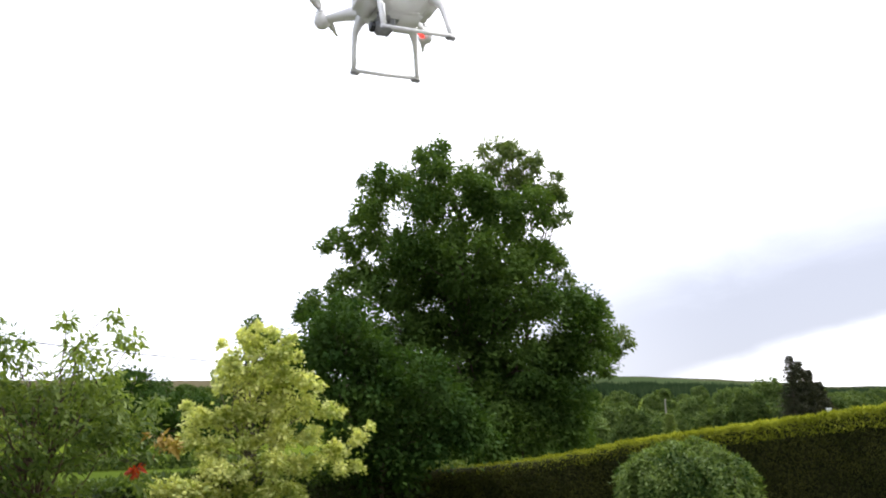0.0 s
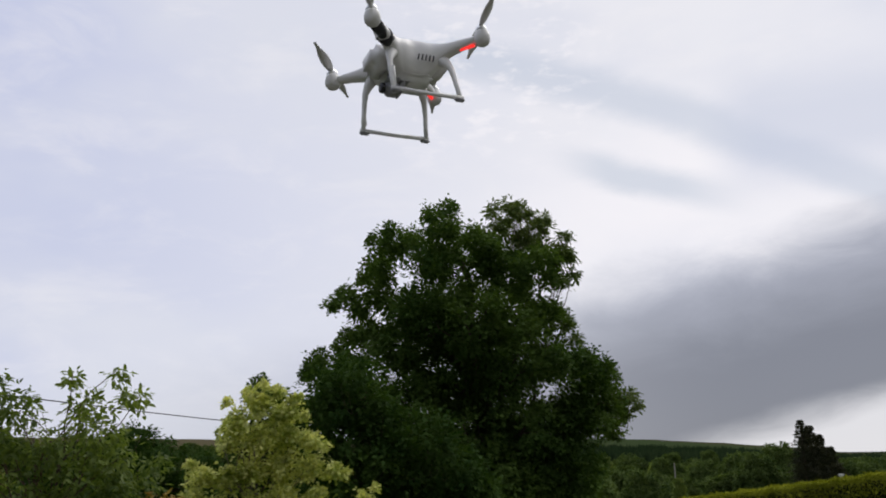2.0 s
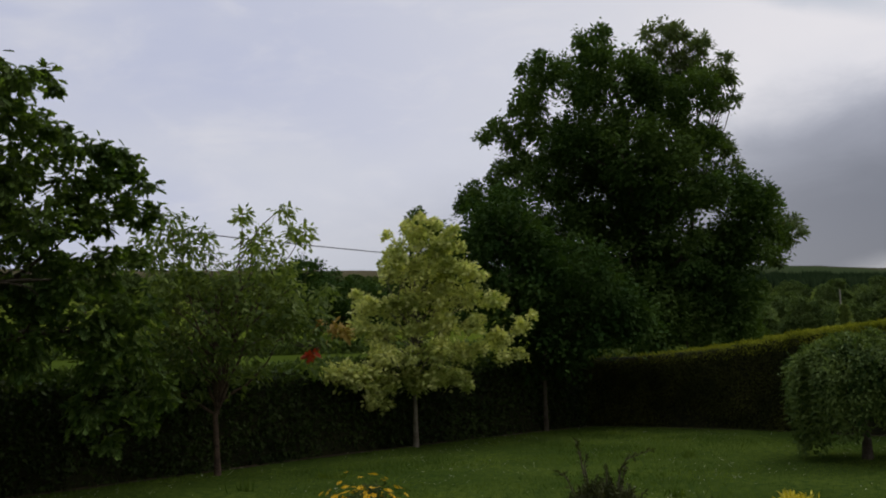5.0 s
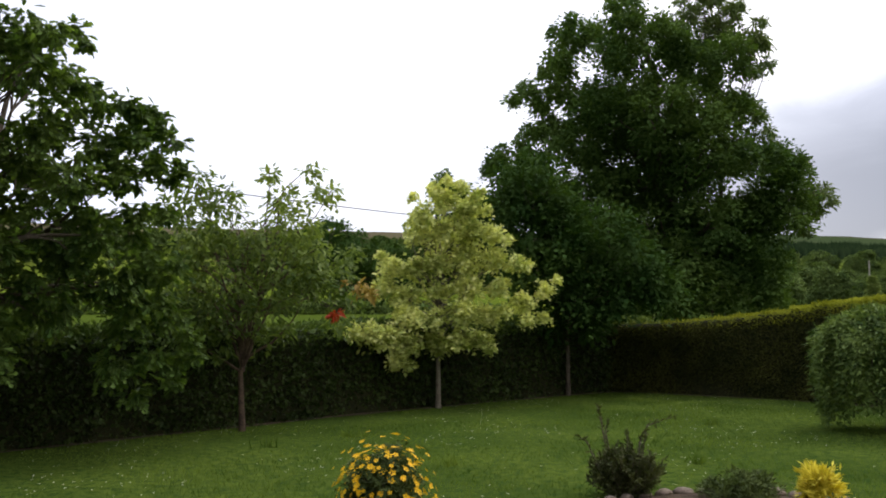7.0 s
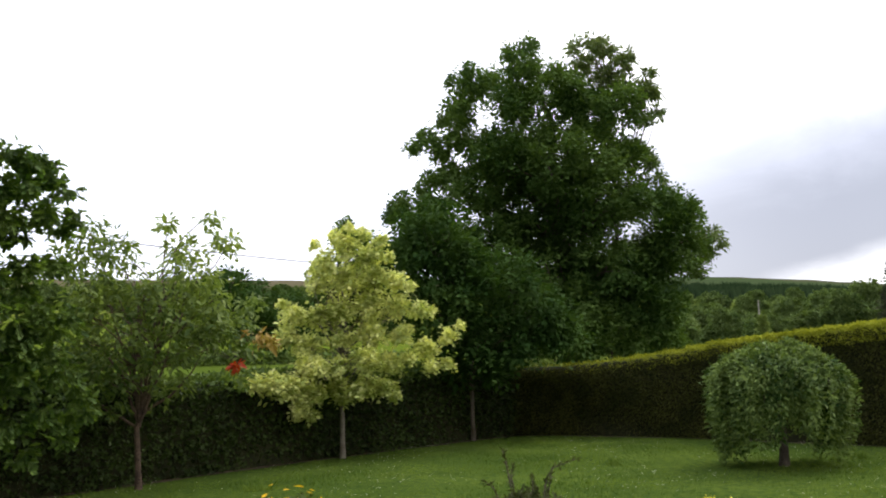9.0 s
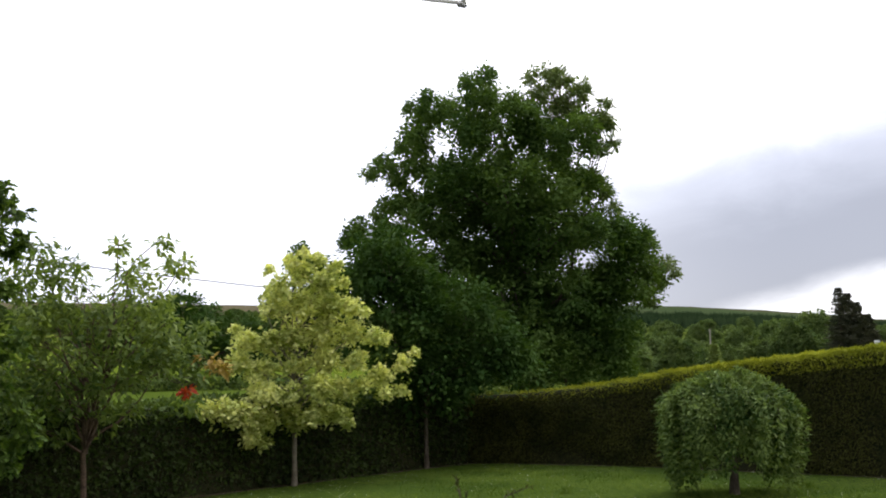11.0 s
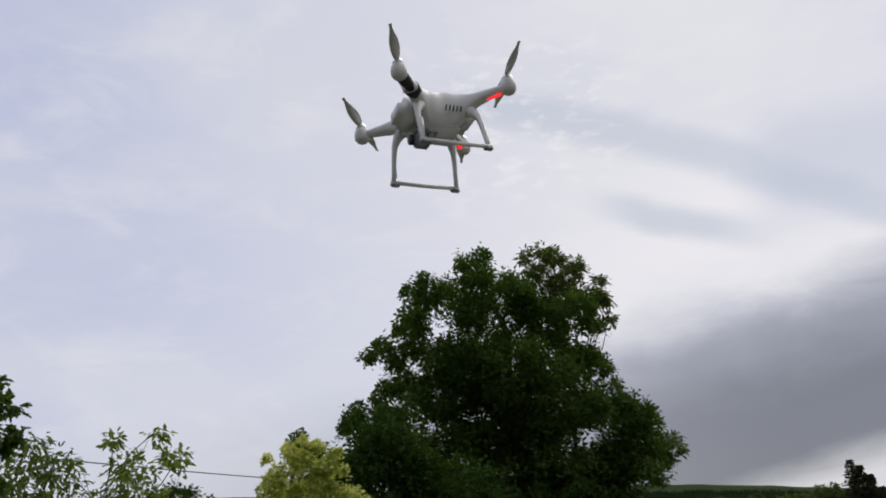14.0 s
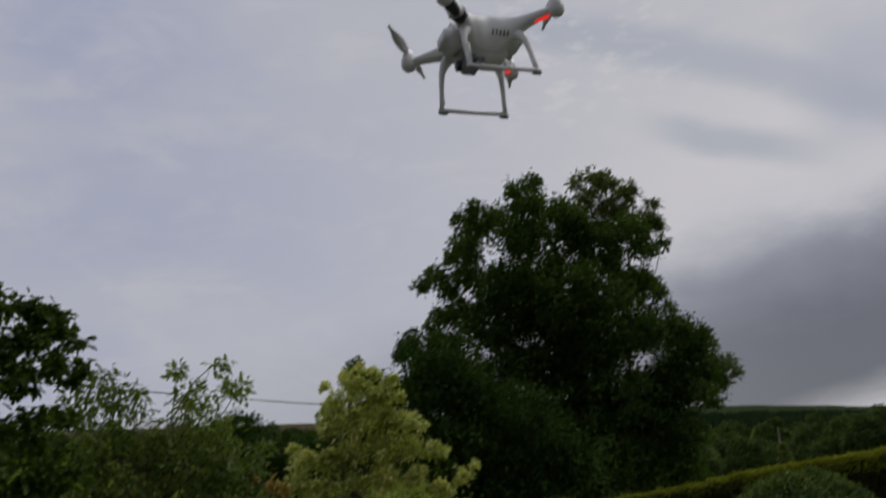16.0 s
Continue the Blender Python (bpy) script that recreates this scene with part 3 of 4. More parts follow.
CHERRY = [
    (-0.68, 3.51, 0.28), (-0.28, 3.27, 0.33), (0.36, 3.70, 0.13), (0.94, 3.76, 0.17), (1.27, 3.43, 0.15), (0.53, 3.29, 0.25),
    (0.04, 2.78, 0.40), (-0.67, 2.69, 0.46), (1.03, 2.63, 0.38), (0.54, 2.29, 0.42), (1.36, 2.22, 0.28), (-0.27, 2.12, 0.42),
    (-0.82, 2.12, 0.33), (0.69, 2.96, 0.38), (1.53, 2.55, 0.20), (1.10, 3.47, 0.13), (-0.92, 3.18, 0.29), (-0.42, 1.72, 0.33),
    (1.03, 2.05, 0.32), (-0.81, 1.31, 0.30), (0.14, 1.80, 0.28), (0.54, 1.80, 0.25), (-1.05, 1.80, 0.33), (1.53, 1.88, 0.20),
    (1.37, 1.47, 0.18),
]
CHERRY_LOW = [
    (-0.26, 1.22, 0.15), (0.27, 1.35, 0.15), (-0.15, 1.46, 0.18), (-0.58, 1.39, 0.22), (0.57, 1.43, 0.12), (-0.39, 1.05, 0.10),
    (-0.80, 2.50, 0.30), (-0.43, 2.81, 0.27), (0.26, 2.48, 0.25), (0.96, 2.30, 0.23), (0.57, 2.72, 0.22),
]
OAK = [
    (0.84, 4.90, 0.31), (1.20, 4.95, 0.23), (1.47, 5.02, 0.11), (1.58, 4.89, 0.07), (1.03, 4.47, 0.34), (1.46, 4.44, 0.16),
    (1.68, 4.36, 0.11), (1.35, 4.04, 0.31), (1.85, 4.14, 0.16), (2.14, 4.14, 0.11), (2.36, 4.13, 0.08), (2.45, 3.90, 0.08),
    (2.18, 3.83, 0.16), (1.79, 3.66, 0.28), (1.05, 3.55, 0.44), (1.49, 3.19, 0.34), (2.06, 3.34, 0.25), (2.44, 3.51, 0.11),
    (2.58, 3.31, 0.10), (1.02, 2.70, 0.45), (1.63, 2.60, 0.40), (2.20, 2.74, 0.28), (2.53, 2.89, 0.16),
]
OAK_EDGE = [
    (2.48, 4.04, 0.11), (2.62, 3.78, 0.13), (2.37, 3.56, 0.18), (2.15, 3.86, 0.17), (2.75, 3.45, 0.11), (2.05, 4.19, 0.13), (2.24, 4.11, 0.10), (2.00, 3.42, 0.17),
]
# low boughs; the last six are unseen, added to block sky light
OAK_LOW_AND_SHADERS = [
    (2.41, 2.22, 0.28), (1.95, 2.07, 0.38), (2.73, 2.28, 0.14), (1.27, 1.93, 0.49), (2.55, 1.67, 0.24), (2.81, 1.38, 0.14),
    (2.16, 1.59, 0.28), (2.69, 1.11, 0.14), (2.92, 1.18, 0.09), (2.46, 1.12, 0.18), (2.04, 1.08, 0.24), (2.68, 0.86, 0.07),
    (2.24, 0.73, 0.11), (0.16, 4.56, 0.63), (0.19, 3.42, 0.70), (0.22, 2.36, 0.70), (0.30, 1.43, 0.63), (-0.73, 3.84, 0.91),
    (-0.68, 2.33, 0.91),
]
HAZEL = [
    (-0.01, 3.94, 0.46), (-0.61, 3.55, 0.52), (0.70, 3.53, 0.46), (1.40, 3.23, 0.55), (0.23, 2.97, 0.69), (-0.99, 3.00, 0.61),
    (2.12, 2.92, 0.40), (-1.80, 3.29, 0.61), (-2.30, 2.96, 0.61), (1.20, 2.66, 0.61),
]
PALE = [
    (-1.02, 11.69, 0.25), (-0.45, 11.81, 0.29), (-0.14, 11.50, 0.40), (-0.72, 11.06, 0.40), (0.52, 10.98, 0.40), (0.68, 11.32, 0.18),
    (1.31, 10.62, 0.22), (1.38, 9.98, 0.24), (1.48, 9.31, 0.22), (1.06, 10.08, 0.36), (1.08, 9.02, 0.24), (0.76, 8.13, 0.40),
    (1.20, 7.71, 0.29), (1.46, 7.24, 0.22), (2.91, 5.33, 0.29), (3.16, 5.02, 0.18), (2.70, 4.74, 0.29), (2.37, 4.14, 0.22),
    (-0.04, 10.54, 0.46),
]

tree("large_tree", (1.0, 30.0), BIG + BIG_LOW, ASH_LEAF, BARK, PLAIN, 0.145, 0.55, 95, 2.9, 0.42, 2.6,
     "tall dark green broadleaf tree standing behind the hedge", layers=3, seed=11, cover=1.3, droop=0.15, spread=0.75, inner=0.5, bulge=0.6)
tree("ash_tree", (2.81, 30.67), PALE, PALE_LEAF, BARK, LONG, 0.17, 0.34, 44, 1.2, 0.10, 3.0,
     "paler feathery ash tree close beside a dark tree", layers=2, seed=18, cover=1.4, droop=0.3, spread=0.6, bulge=0.5)
tree("slender_tree", (-1.26, 20.0), MID, SLIM_LEAF, BARK, PLAIN, 0.13, 0.32, 50, 1.2, 0.045, 1.3,
     "young green broadleaf tree with a slim pale trunk", layers=2, seed=12, cover=1.1, spread=0.85, droop=0.25, inner=0.4, bulge=0.5)
tree("background_tree", (-5.2, 27.0), SPIKE, ASH_LEAF, BARK, PLAIN, 0.15, 0.30, 30, 1.0, 0.14, 2.0,
     "green tree half hidden behind a pale yellow maple", layers=2, seed=13, cover=1.6)
tree("variegated_maple", (-3.37, 16.97), GOLD + GOLD_LOW, GOLD_LEAF, PALE_BARK, PALM, 0.078, 0.20, 52, 0.85, 0.045, 1.15,
     "small maple with cream and yellow-green variegated leaves", layers=2, seed=14, cover=1.5, droop=0.10, inner=0.4, spread=0.66)
cherry = tree("cherry_tree", (-5.49, 13.18), CHERRY + CHERRY_LOW, CHERRY_LEAF, RED_BARK, OVAL, 0.112, 0.20, 12, 0.9, 0.042, 0.85,
              "small cherry tree with slim leaves and red-brown trunk", layers=2, seed=15, droop=0.4, cover=1.15, lean=(-0.03, 0), spread=0.9)
stem_rng = np.random.default_rng(151)
for u, d, h, r in ((0.94, 0.05, 3.85, 0.022), (1.27, 0.0, 3.5, 0.020), (0.36, 0.0, 3.8, 0.020), (-0.68, 0.0, 3.6, 0.022), (-0.30, 0.1, 2.7, 0.032), (0.16, -0.1, 2.9, 0.034), (0.62, 0.15, 2.5, 0.028), (-0.72, -0.1, 2.3, 0.028), (0.95, -0.2, 2.0, 0.022), (-0.1, 0.3, 3.0, 0.026)):
    side = np.array([0.92, 0.38, 0.0])
    end = side * u + np.array([-0.38, 0.92, 0.0]) * d + np.array([0, 0, h])
    child("stem", mesh_of("stem", *tubes([limb((0, 0, 1.25 - 12 * r), end, r, 0.006, stem_rng, 0.06, 8)], 6), RED_BARK, True), cherry)
tree("hazel_bush", (-7.84, 24.79), HAZEL, SLIM_LEAF, BARK, PLAIN, 0.13, 0.30, 34, 1.3, 0.07, 0.5,
     "round green bush behind the broadleaf hedge", "bush", seed=17, spread=0.6, inner=0.6, bulge=0.7)
tree("oak_tree", (-7.5, 9.2), OAK + OAK_EDGE + OAK_LOW_AND_SHADERS, OAK_LEAF, BARK, LOBED, 0.12, 0.22, 22, 1.5, 0.14, 1.1,
     "dense green oak with large lobed leaves", layers=2, seed=16, droop=0.6, cover=1.0, spread=0.6)

# red and amber leaves on a low bough of the cherry
for reds, mat, name, seed in (([(-3.83, 12.32, 1.66, 0.06)], RUST_LEAF, "rust_leaves", 31),
                              ([(-3.58, 12.39, 2.05, 0.14), (-3.41, 12.44, 1.93, 0.09)], AMBER_LEAF, "amber_leaves", 32)):
    rng = np.random.default_rng(seed)
    c = np.array([(x + 5.49, y - 13.18, z) for x, y, z, _ in reds])
    v, f = foliage(rng, c, [r for *_, r in reds], LONG, 0.11, 0.12, 7, 0.5)
    child(name, mesh_of(name, v, f, mat), cherry, "a few leaves turned red" if seed == 31 else "a few leaves turned amber")


# ---- weeping dome by the right-hand hedge ----
def weeping_dome(at, tall, wide, seed):
    rng = np.random.default_rng(seed)
    ob = thing("weeping_willow", *at, 0, "small weeping willow clipped to a leafy green dome", "tree")
    pos, along = [], []
    for _ in range(84):
        lead, k = rng.uniform(0, 2 * math.pi), rng.random() ** 0.45
        lead_reach = wide / 2 * (0.25 + 0.75 * k) * rng.uniform(0.84, 1.04)
        lift = rng.normal(0, 0.035)
        gap = 0.42 * abs(math.cos(lead + 1.78)) ** 7
        lead_end = rng.uniform(0.08, 0.30) + 0.08 * math.sin(lead * 5 + 1) + gap if k > 0.65 else rng.uniform(0.6, 1.1)
        for _ in range(8):
            th = lead + rng.normal(0, 0.09)
            reach = lead_reach * rng.uniform(0.93, 1.03)
            end = lead_end + rng.uniform(-0.06, 0.22)
            n = 58
            s = np.linspace(0.10, 1, n)
            out = reach * np.sin(np.minimum(s * 1.6, 1.0) * math.pi / 2) ** 0.9 * (1 - 0.13 * np.clip((s - 0.7) / 0.3, 0, 1) ** 2)
            z = lift + tall * (0.965 - 0.15 * k * k) - (tall * 0.86 - end) * np.clip((s - 0.2) / 0.8, 0, 1) ** 1.75
            p = np.stack([out * math.cos(th), out * math.sin(th), z], 1) + rng.normal(0, 0.028, (n, 3))
            d = np.gradient(p, axis=0)
            pos.append(p), along.append(unit(d) * 0.5 + rng.normal(0, 0.5, (n, 3)) + np.array([math.cos(th), math.sin(th), 0]) * 0.5)
    pos, along = np.concatenate(pos), np.concatenate(along)
    centre = pos - np.array([0, 0, 0.7])
    v, f = leaves(LONG, pos, along, unit(centre) + rng.normal(0, 0.4, pos.shape), 0.078 * (0.7 + 0.6 * rng.random(len(pos))))
    child("crown", mesh_of("crown", v, f, WILLOW_LEAF), ob)
    stem = [((0, 0, -0.05), 0.085), ((0.01, 0, 0.3), 0.06), ((-0.01, 0.01, 0.8), 0.055), ((0, 0, tall * 0.82), 0.06)]
    child("trunk", mesh_of("trunk", *tubes([stem], 9), BARK, True), ob)
    for i in range(9):
        th = i * 0.7
        q = np.array([math.cos(th), math.sin(th), 0.0])
        path = [(np.array([0, 0, tall * 0.78]), 0.025), (q * wide * 0.16 + np.array([0, 0, tall * 0.82]), 0.018),
                (q * wide * 0.30 + np.array([0, 0, tall * 0.70]), 0.012), (q * wide * 0.36 + np.array([0, 0, tall * 0.45]), 0.006)]
        child("limb", mesh_of("limb", *tubes([path], 5), BARK, True), ob)
    return ob


weeping_dome((3.56, 14.55), 1.78, 2.28, 41)


# ---- flower bed in front ----
BED = (0.95, 7.6, 1.45, 1.72)
rng = np.random.default_rng(50)
bm = bmesh.new()
ring = []
for i in range(40):
    a = i / 40 * 2 * math.pi
    ring.append(bm.verts.new((BED[0] + BED[2] * math.cos(a), BED[1] + BED[3] * math.sin(a), 0.012)))
mid = bm.verts.new((BED[0], BED[1], 0.10))
inner_ring = [bm.verts.new((BED[0] + 0.6 * BED[2] * math.cos(i / 40 * 2 * math.pi), BED[1] + 0.6 * BED[3] * math.sin(i / 40 * 2 * math.pi), 0.07 + rng.uniform(-0.015, 0.015))) for i in range(40)]
for i in range(40):
    j = (i + 1) % 40
    bm.faces.new((ring[i], ring[j], inner_ring[j], inner_ring[i]))
    bm.faces.new((inner_ring[i], inner_ring[j], mid))
me = bpy.data.meshes.new("flower_bed")
bm.to_mesh(me)
bm.free()
me.materials.append(SOIL)
bed = tagged(new("flower_bed", me), "bare brown soil of a flower bed in the lawn", "flower bed", kind="structure")


def rock(seed, size):
    r = np.random.default_rng(seed)
    bm = bmesh.new()
    bmesh.ops.create_icosphere(bm, subdivisions=2, radius=1.0)
    k = r.uniform(0.75, 1.25, 3)
    for v in bm.verts:
        n = noise.noise(v.co * 1.3 + Vector((seed * 3.1, 0, 0))) * 0.28
        v.co = Vector((v.co.x * k[0] * 1.25, v.co.y * k[1], v.co.z * 0.62)) * (1 + n) * size
    me = bpy.data.meshes.new("edging_stone")
    bm.to_mesh(me)
    bm.free()
    me.materials.append(STONE)
    for p in me.polygons:
        p.use_smooth = True
    return me


stones = [rock(i, 0.072) for i in range(5)]
for i in range(46):
    a = i / 46 * 2 * math.pi
    st = new("edging_stone", stones[i % 5])
    st.matrix_basis = pose(BED[0] + (BED[2] + 0.02) * math.cos(a), BED[1] + (BED[3] + 0.02) * math.sin(a), 0.022, 0, 0, math.degrees(a) + rng.uniform(-30, 120)) @ Matrix.Scale(rng.uniform(0.75, 1.25), 4)
    tagged(st, "rounded pinkish-grey stone edging the flower bed", "stone", "stones edging the flower bed")


def blossom(radius):
    """Five petals round a centre, facing up."""
    v, f = [], []
    for i in range(5):
        a = i * 2 * math.pi / 5
        c, s = math.cos(a), math.sin(a)
        for x, y, z in ((0.05, 0, 0), (0.6, 0.36, 0.16), (1.0, 0.12, 0.2), (1.0, -0.12, 0.2), (0.6, -0.36, 0.16)):
            v.append((radius * (x * c - y * s), radius * (x * s + y * c), radius * z))
        k = i * 5
        f += [(k, k + 1, k + 2), (k, k + 2, k + 3), (k, k + 3, k + 4)]
    return np.array(v), np.array(f)


def flowering_bush(at, tall, wide, seed):
    rng = np.random.default_rng(seed)
    ob = thing("flowering_shrub", *at, 0, "low green shrub covered with bright yellow flowers", "shrub")
    n = 60
    d = unit(rng.normal(size=(n, 3)))
    d[:, 2] = abs(d[:, 2])
    cs = d * np.array([wide * 0.36, wide * 0.36, tall * 0.62]) * rng.uniform(0.5, 1.0, (n, 1)) + np.array([0, 0, tall * 0.2])
    v, f = foliage(rng, cs, np.full(n, 0.10), SLIM, 0.05, 0.08, 14, 0.2)
    child("leaves", mesh_of("leaves", v, f, LOW_LEAF), ob)
    stems = [limb((0, 0, -0.02), c, 0.008, 0.003, rng, 0.1, 4) for c in cs[:40]]
    child("stems", mesh_of("stems", *tubes(stems, 4), BARK), ob)
    me = mesh_of("flower", *blossom(0.027), PETAL)
    for i in range(240):
        a = unit(rng.normal(size=3))
        a[2] = abs(a[2]) * 0.9 + 0.08
        p = a * np.array([wide * 0.5, wide * 0.5, tall * 0.80]) * rng.uniform(0.66, 1.08) + np.array([0, 0, tall * 0.17])
        fl = child("flower", me, ob, "yellow five-petalled flower" if i == 0 else "")
        q = Vector((a[0], a[1], a[2] + 0.2)).to_track_quat("Z", "Y").to_matrix().to_4x4()
        fl.matrix_basis = Matrix.Translation(Vector(p)) @ q @ Matrix.Rotation(rng.uniform(0, 6), 4, "Z") @ Matrix.Scale(rng.uniform(0.7, 1.2), 4)
    return ob


flowering_bush((-1.97, 7.70), 0.72, 0.86, 51)


def upright_shrub(at, seed):
    """A dark bushy base with a few long shoots, two of them curving over at the tip."""
    rng = np.random.default_rng(seed)
    ob = thing("dark_shrub", *at, 0, "dark green bushy shrub with a few tall curving shoots", "shrub")
    shoots, pos, along = [], [], []
    for i in range(190):
        th, k = rng.uniform(0, 2 * math.pi), rng.random() ** 0.6
        tip = np.array([math.cos(th) * 0.37 * k, math.sin(th) * 0.37 * k, rng.uniform(0.28, 0.52) - 0.16 * k])
        shoots.append(limb((tip[0] * 0.2, tip[1] * 0.2, -0.02), tip, 0.007, 0.002, rng, 0.08, 5))
    for x, y, z, bend in ((-0.22, 0.0, 0.80, -0.02), (-0.18, 0.08, 0.66, 0.03), (0.14, 0.0, 0.60, 0.05), (0.20, 0.05, 0.72, 0.24), (-0.34, -0.05, 0.55, -0.1), (0.02, 0.05, 0.56, 0.0)):
        shoots.append([(np.array([x * 0.3, y, 0.0]), 0.009), (np.array([x * 0.75, y, z * 0.5]), 0.007), (np.array([x, y, z * 0.88]), 0.006), (np.array([x + bend, y, z]), 0.002)])
    for sh in shoots:
        pts = np.array([p for p, _ in sh])
        k = np.linspace(0.15, 1, 44)
        q = np.stack([np.interp(k, np.linspace(0, 1, len(pts)), pts[:, j]) for j in range(3)], 1)
        d = unit(np.gradient(q, axis=0))
        pos.append(q), along.append(d + rng.normal(0, 0.7, q.shape))
    pos, along = np.concatenate(pos), np.concatenate(along)
    v, f = leaves(SLIM, pos, along, rng.normal(size=pos.shape) + np.array([0, 0, 1]), 0.055 * (0.6 + 0.7 * rng.random(len(pos))))
    child("leaves", mesh_of("leaves", v, f, HEATH_LEAF), ob)
    for sh in shoots:
        child("shoot", mesh_of("shoot", *tubes([sh], 4), BARK), ob)


upright_shrub((-0.06, 9.07), 52)


def cushion(name, at, tall, wide, mat, shape, size, label, seed, n=46, foot=0.0):
    rng = np.random.default_rng(seed)
    ob = thing(name, *at, foot, label, "shrub")
    d = unit(rng.normal(size=(n, 3)))
    d[:, 2] = abs(d[:, 2])
    cs = d * np.array([wide / 2, wide / 2, tall]) * rng.uniform(0.4, 0.85, (n, 1))
    v, f = foliage(rng, cs, np.full(n, 0.09), shape, size, 0.08, 16, -0.3)
    child("leaves", mesh_of("leaves", v, f, mat), ob)
    child("stems", mesh_of("stems", *tubes([limb((0, 0, -0.02), c, 0.008, 0.003, rng, 0.1, 4) for c in cs[:24]], 4), BARK), ob)


cushion("low_shrub", (0.92, 8.85), 0.28, 0.85, LOW_LEAF, SLIM, 0.05, "low spreading grey-green plant in the bed", 53, foot=0.03)
cushion("gold_conifer", (1.60, 8.85), 0.36, 0.29, GOLD_NEEDLE, NEEDLE, 0.085, "dwarf conifer with bright golden-yellow foliage", 54, 40, foot=0.03)
cushion("low_shrub", (1.5, 7.3), 0.3, 0.5, LOW_LEAF, SLIM, 0.05, "low spreading grey-green plant in the bed", 55, foot=0.05)

# ---- grass and daisies ----
rng = np.random.default_rng(60)


def lawn_spots(n, near=0.0):
    x, y = rng.uniform(-12, 12, n), 5.2 + 16.5 * rng.random(n) ** (1.0 + near)
    lx = np.interp(y, [p[1] for p in LEFT_LINE], [p[0] for p in LEFT_LINE])
    rx = np.interp(y, [p[1] for p in RIGHT_LINE[::-1]], [p[0] for p in RIGHT_LINE[::-1]])
    ok = (x > lx + 0.18) & (x < rx - 0.22) & (((x - BED[0]) / (BED[2] + 0.1)) ** 2 + ((y - BED[1]) / (BED[3] + 0.1)) ** 2 > 1)
    return np.stack([x[ok], y[ok], np.zeros(ok.sum())], 1)


p = lawn_spots(330000)
lush = np.sin(p[:, 0] * 1.3 + 2 * np.sin(p[:, 1] * 0.7)) * np.sin(p[:, 1] * 1.1 + p[:, 0] * 0.4)
a = rng.normal(0, 0.45, p.shape) + np.array([0, 0, 1.0])
v, f = leaves(GRASS, p, a, rng.normal(size=p.shape), (0.035 + 0.014 * lush) * (0.6 + 0.8 * rng.random(len(p))))
tagged(new("lawn_grass", mesh_of("lawn_grass", v, f, BLADE)), "short green grass blades of the lawn", "grass", kind="stuff")

p = lawn_spots(6500)
p = p[np.sin(p[:, 0] * 1.9 + 1.4 * np.sin(p[:, 1] * 1.3)) + rng.normal(0, 0.6, len(p)) > 0.1]
p[:, 2] = 0.045
bx = blossom(0.0125)
v = (bx[0][None] + p[:, None]).reshape(-1, 3)
f = (bx[1][None] + (np.arange(len(p)) * len(bx[0]))[:, None, None]).reshape(-1, 3)
tagged(new("daisies", mesh_of("daisies", v, f, WHITE_PETAL)), "small white daisies and clover scattered in the lawn", "flowers", kind="stuff")

p = lawn_spots(60)
q = (p[:, None] + rng.normal(0, 0.06, (len(p), 40, 3)) * np.array([1, 1, 0])).reshape(-1, 3)
v, f = leaves(GRASS, q, rng.normal(0, 0.5, q.shape) + np.array([0, 0, 1.0]), rng.normal(size=q.shape), 0.12 * (0.5 + rng.random(len(q))))
tagged(new("grass_tufts", mesh_of("grass_tufts", v, f, BLADE)), "taller dark tufts of grass in the lawn", "grass", kind="stuff")


# ---- fields, woods and hills ----
def spot(azimuth, dist):
    x, y = dist * math.sin(radians(azimuth)), dist * math.cos(radians(azimuth))
    return x, y, float(height(x, y))


def wood_tree(seed, label):
    """A round-headed field tree about 8 m tall."""
    rng = np.random.default_rng(seed)
    ob = thing("field_tree", 0, 0, 0, label, "tree", "trees of the far wood")
    n = 12
    d = unit(rng.normal(size=(n, 3)))
    cs = d * np.array([2.3, 2.3, 2.2]) * rng.uniform(0.4, 1, (n, 1)) + np.array([0, 0, 4.6])
    v, f = foliage(rng, cs, rng.uniform(1.2, 1.9, n), PLAIN, 0.34, 0.6, 34, 0.1, 1.4, 0.8, 0.85, 0.7, 1.2)
    child("crown", mesh_of("crown", v, f, WOOD_LEAF), ob)
    paths = [limb((0, 0, -0.5), (0, 0, 5.0), 0.25, 0.08, rng, 0.02)] + [limb((0, 0, 2.0 + 0.2 * i), cs[i], 0.12, 0.03, rng) for i in range(8)]
    child("trunk", mesh_of("trunk", *tubes(paths, 6), BARK), ob)
    return ob


kinds = [wood_tree(70 + i, "round-headed dark green broadleaf tree in a far field") for i in range(3)]
rng = np.random.default_rng(77)
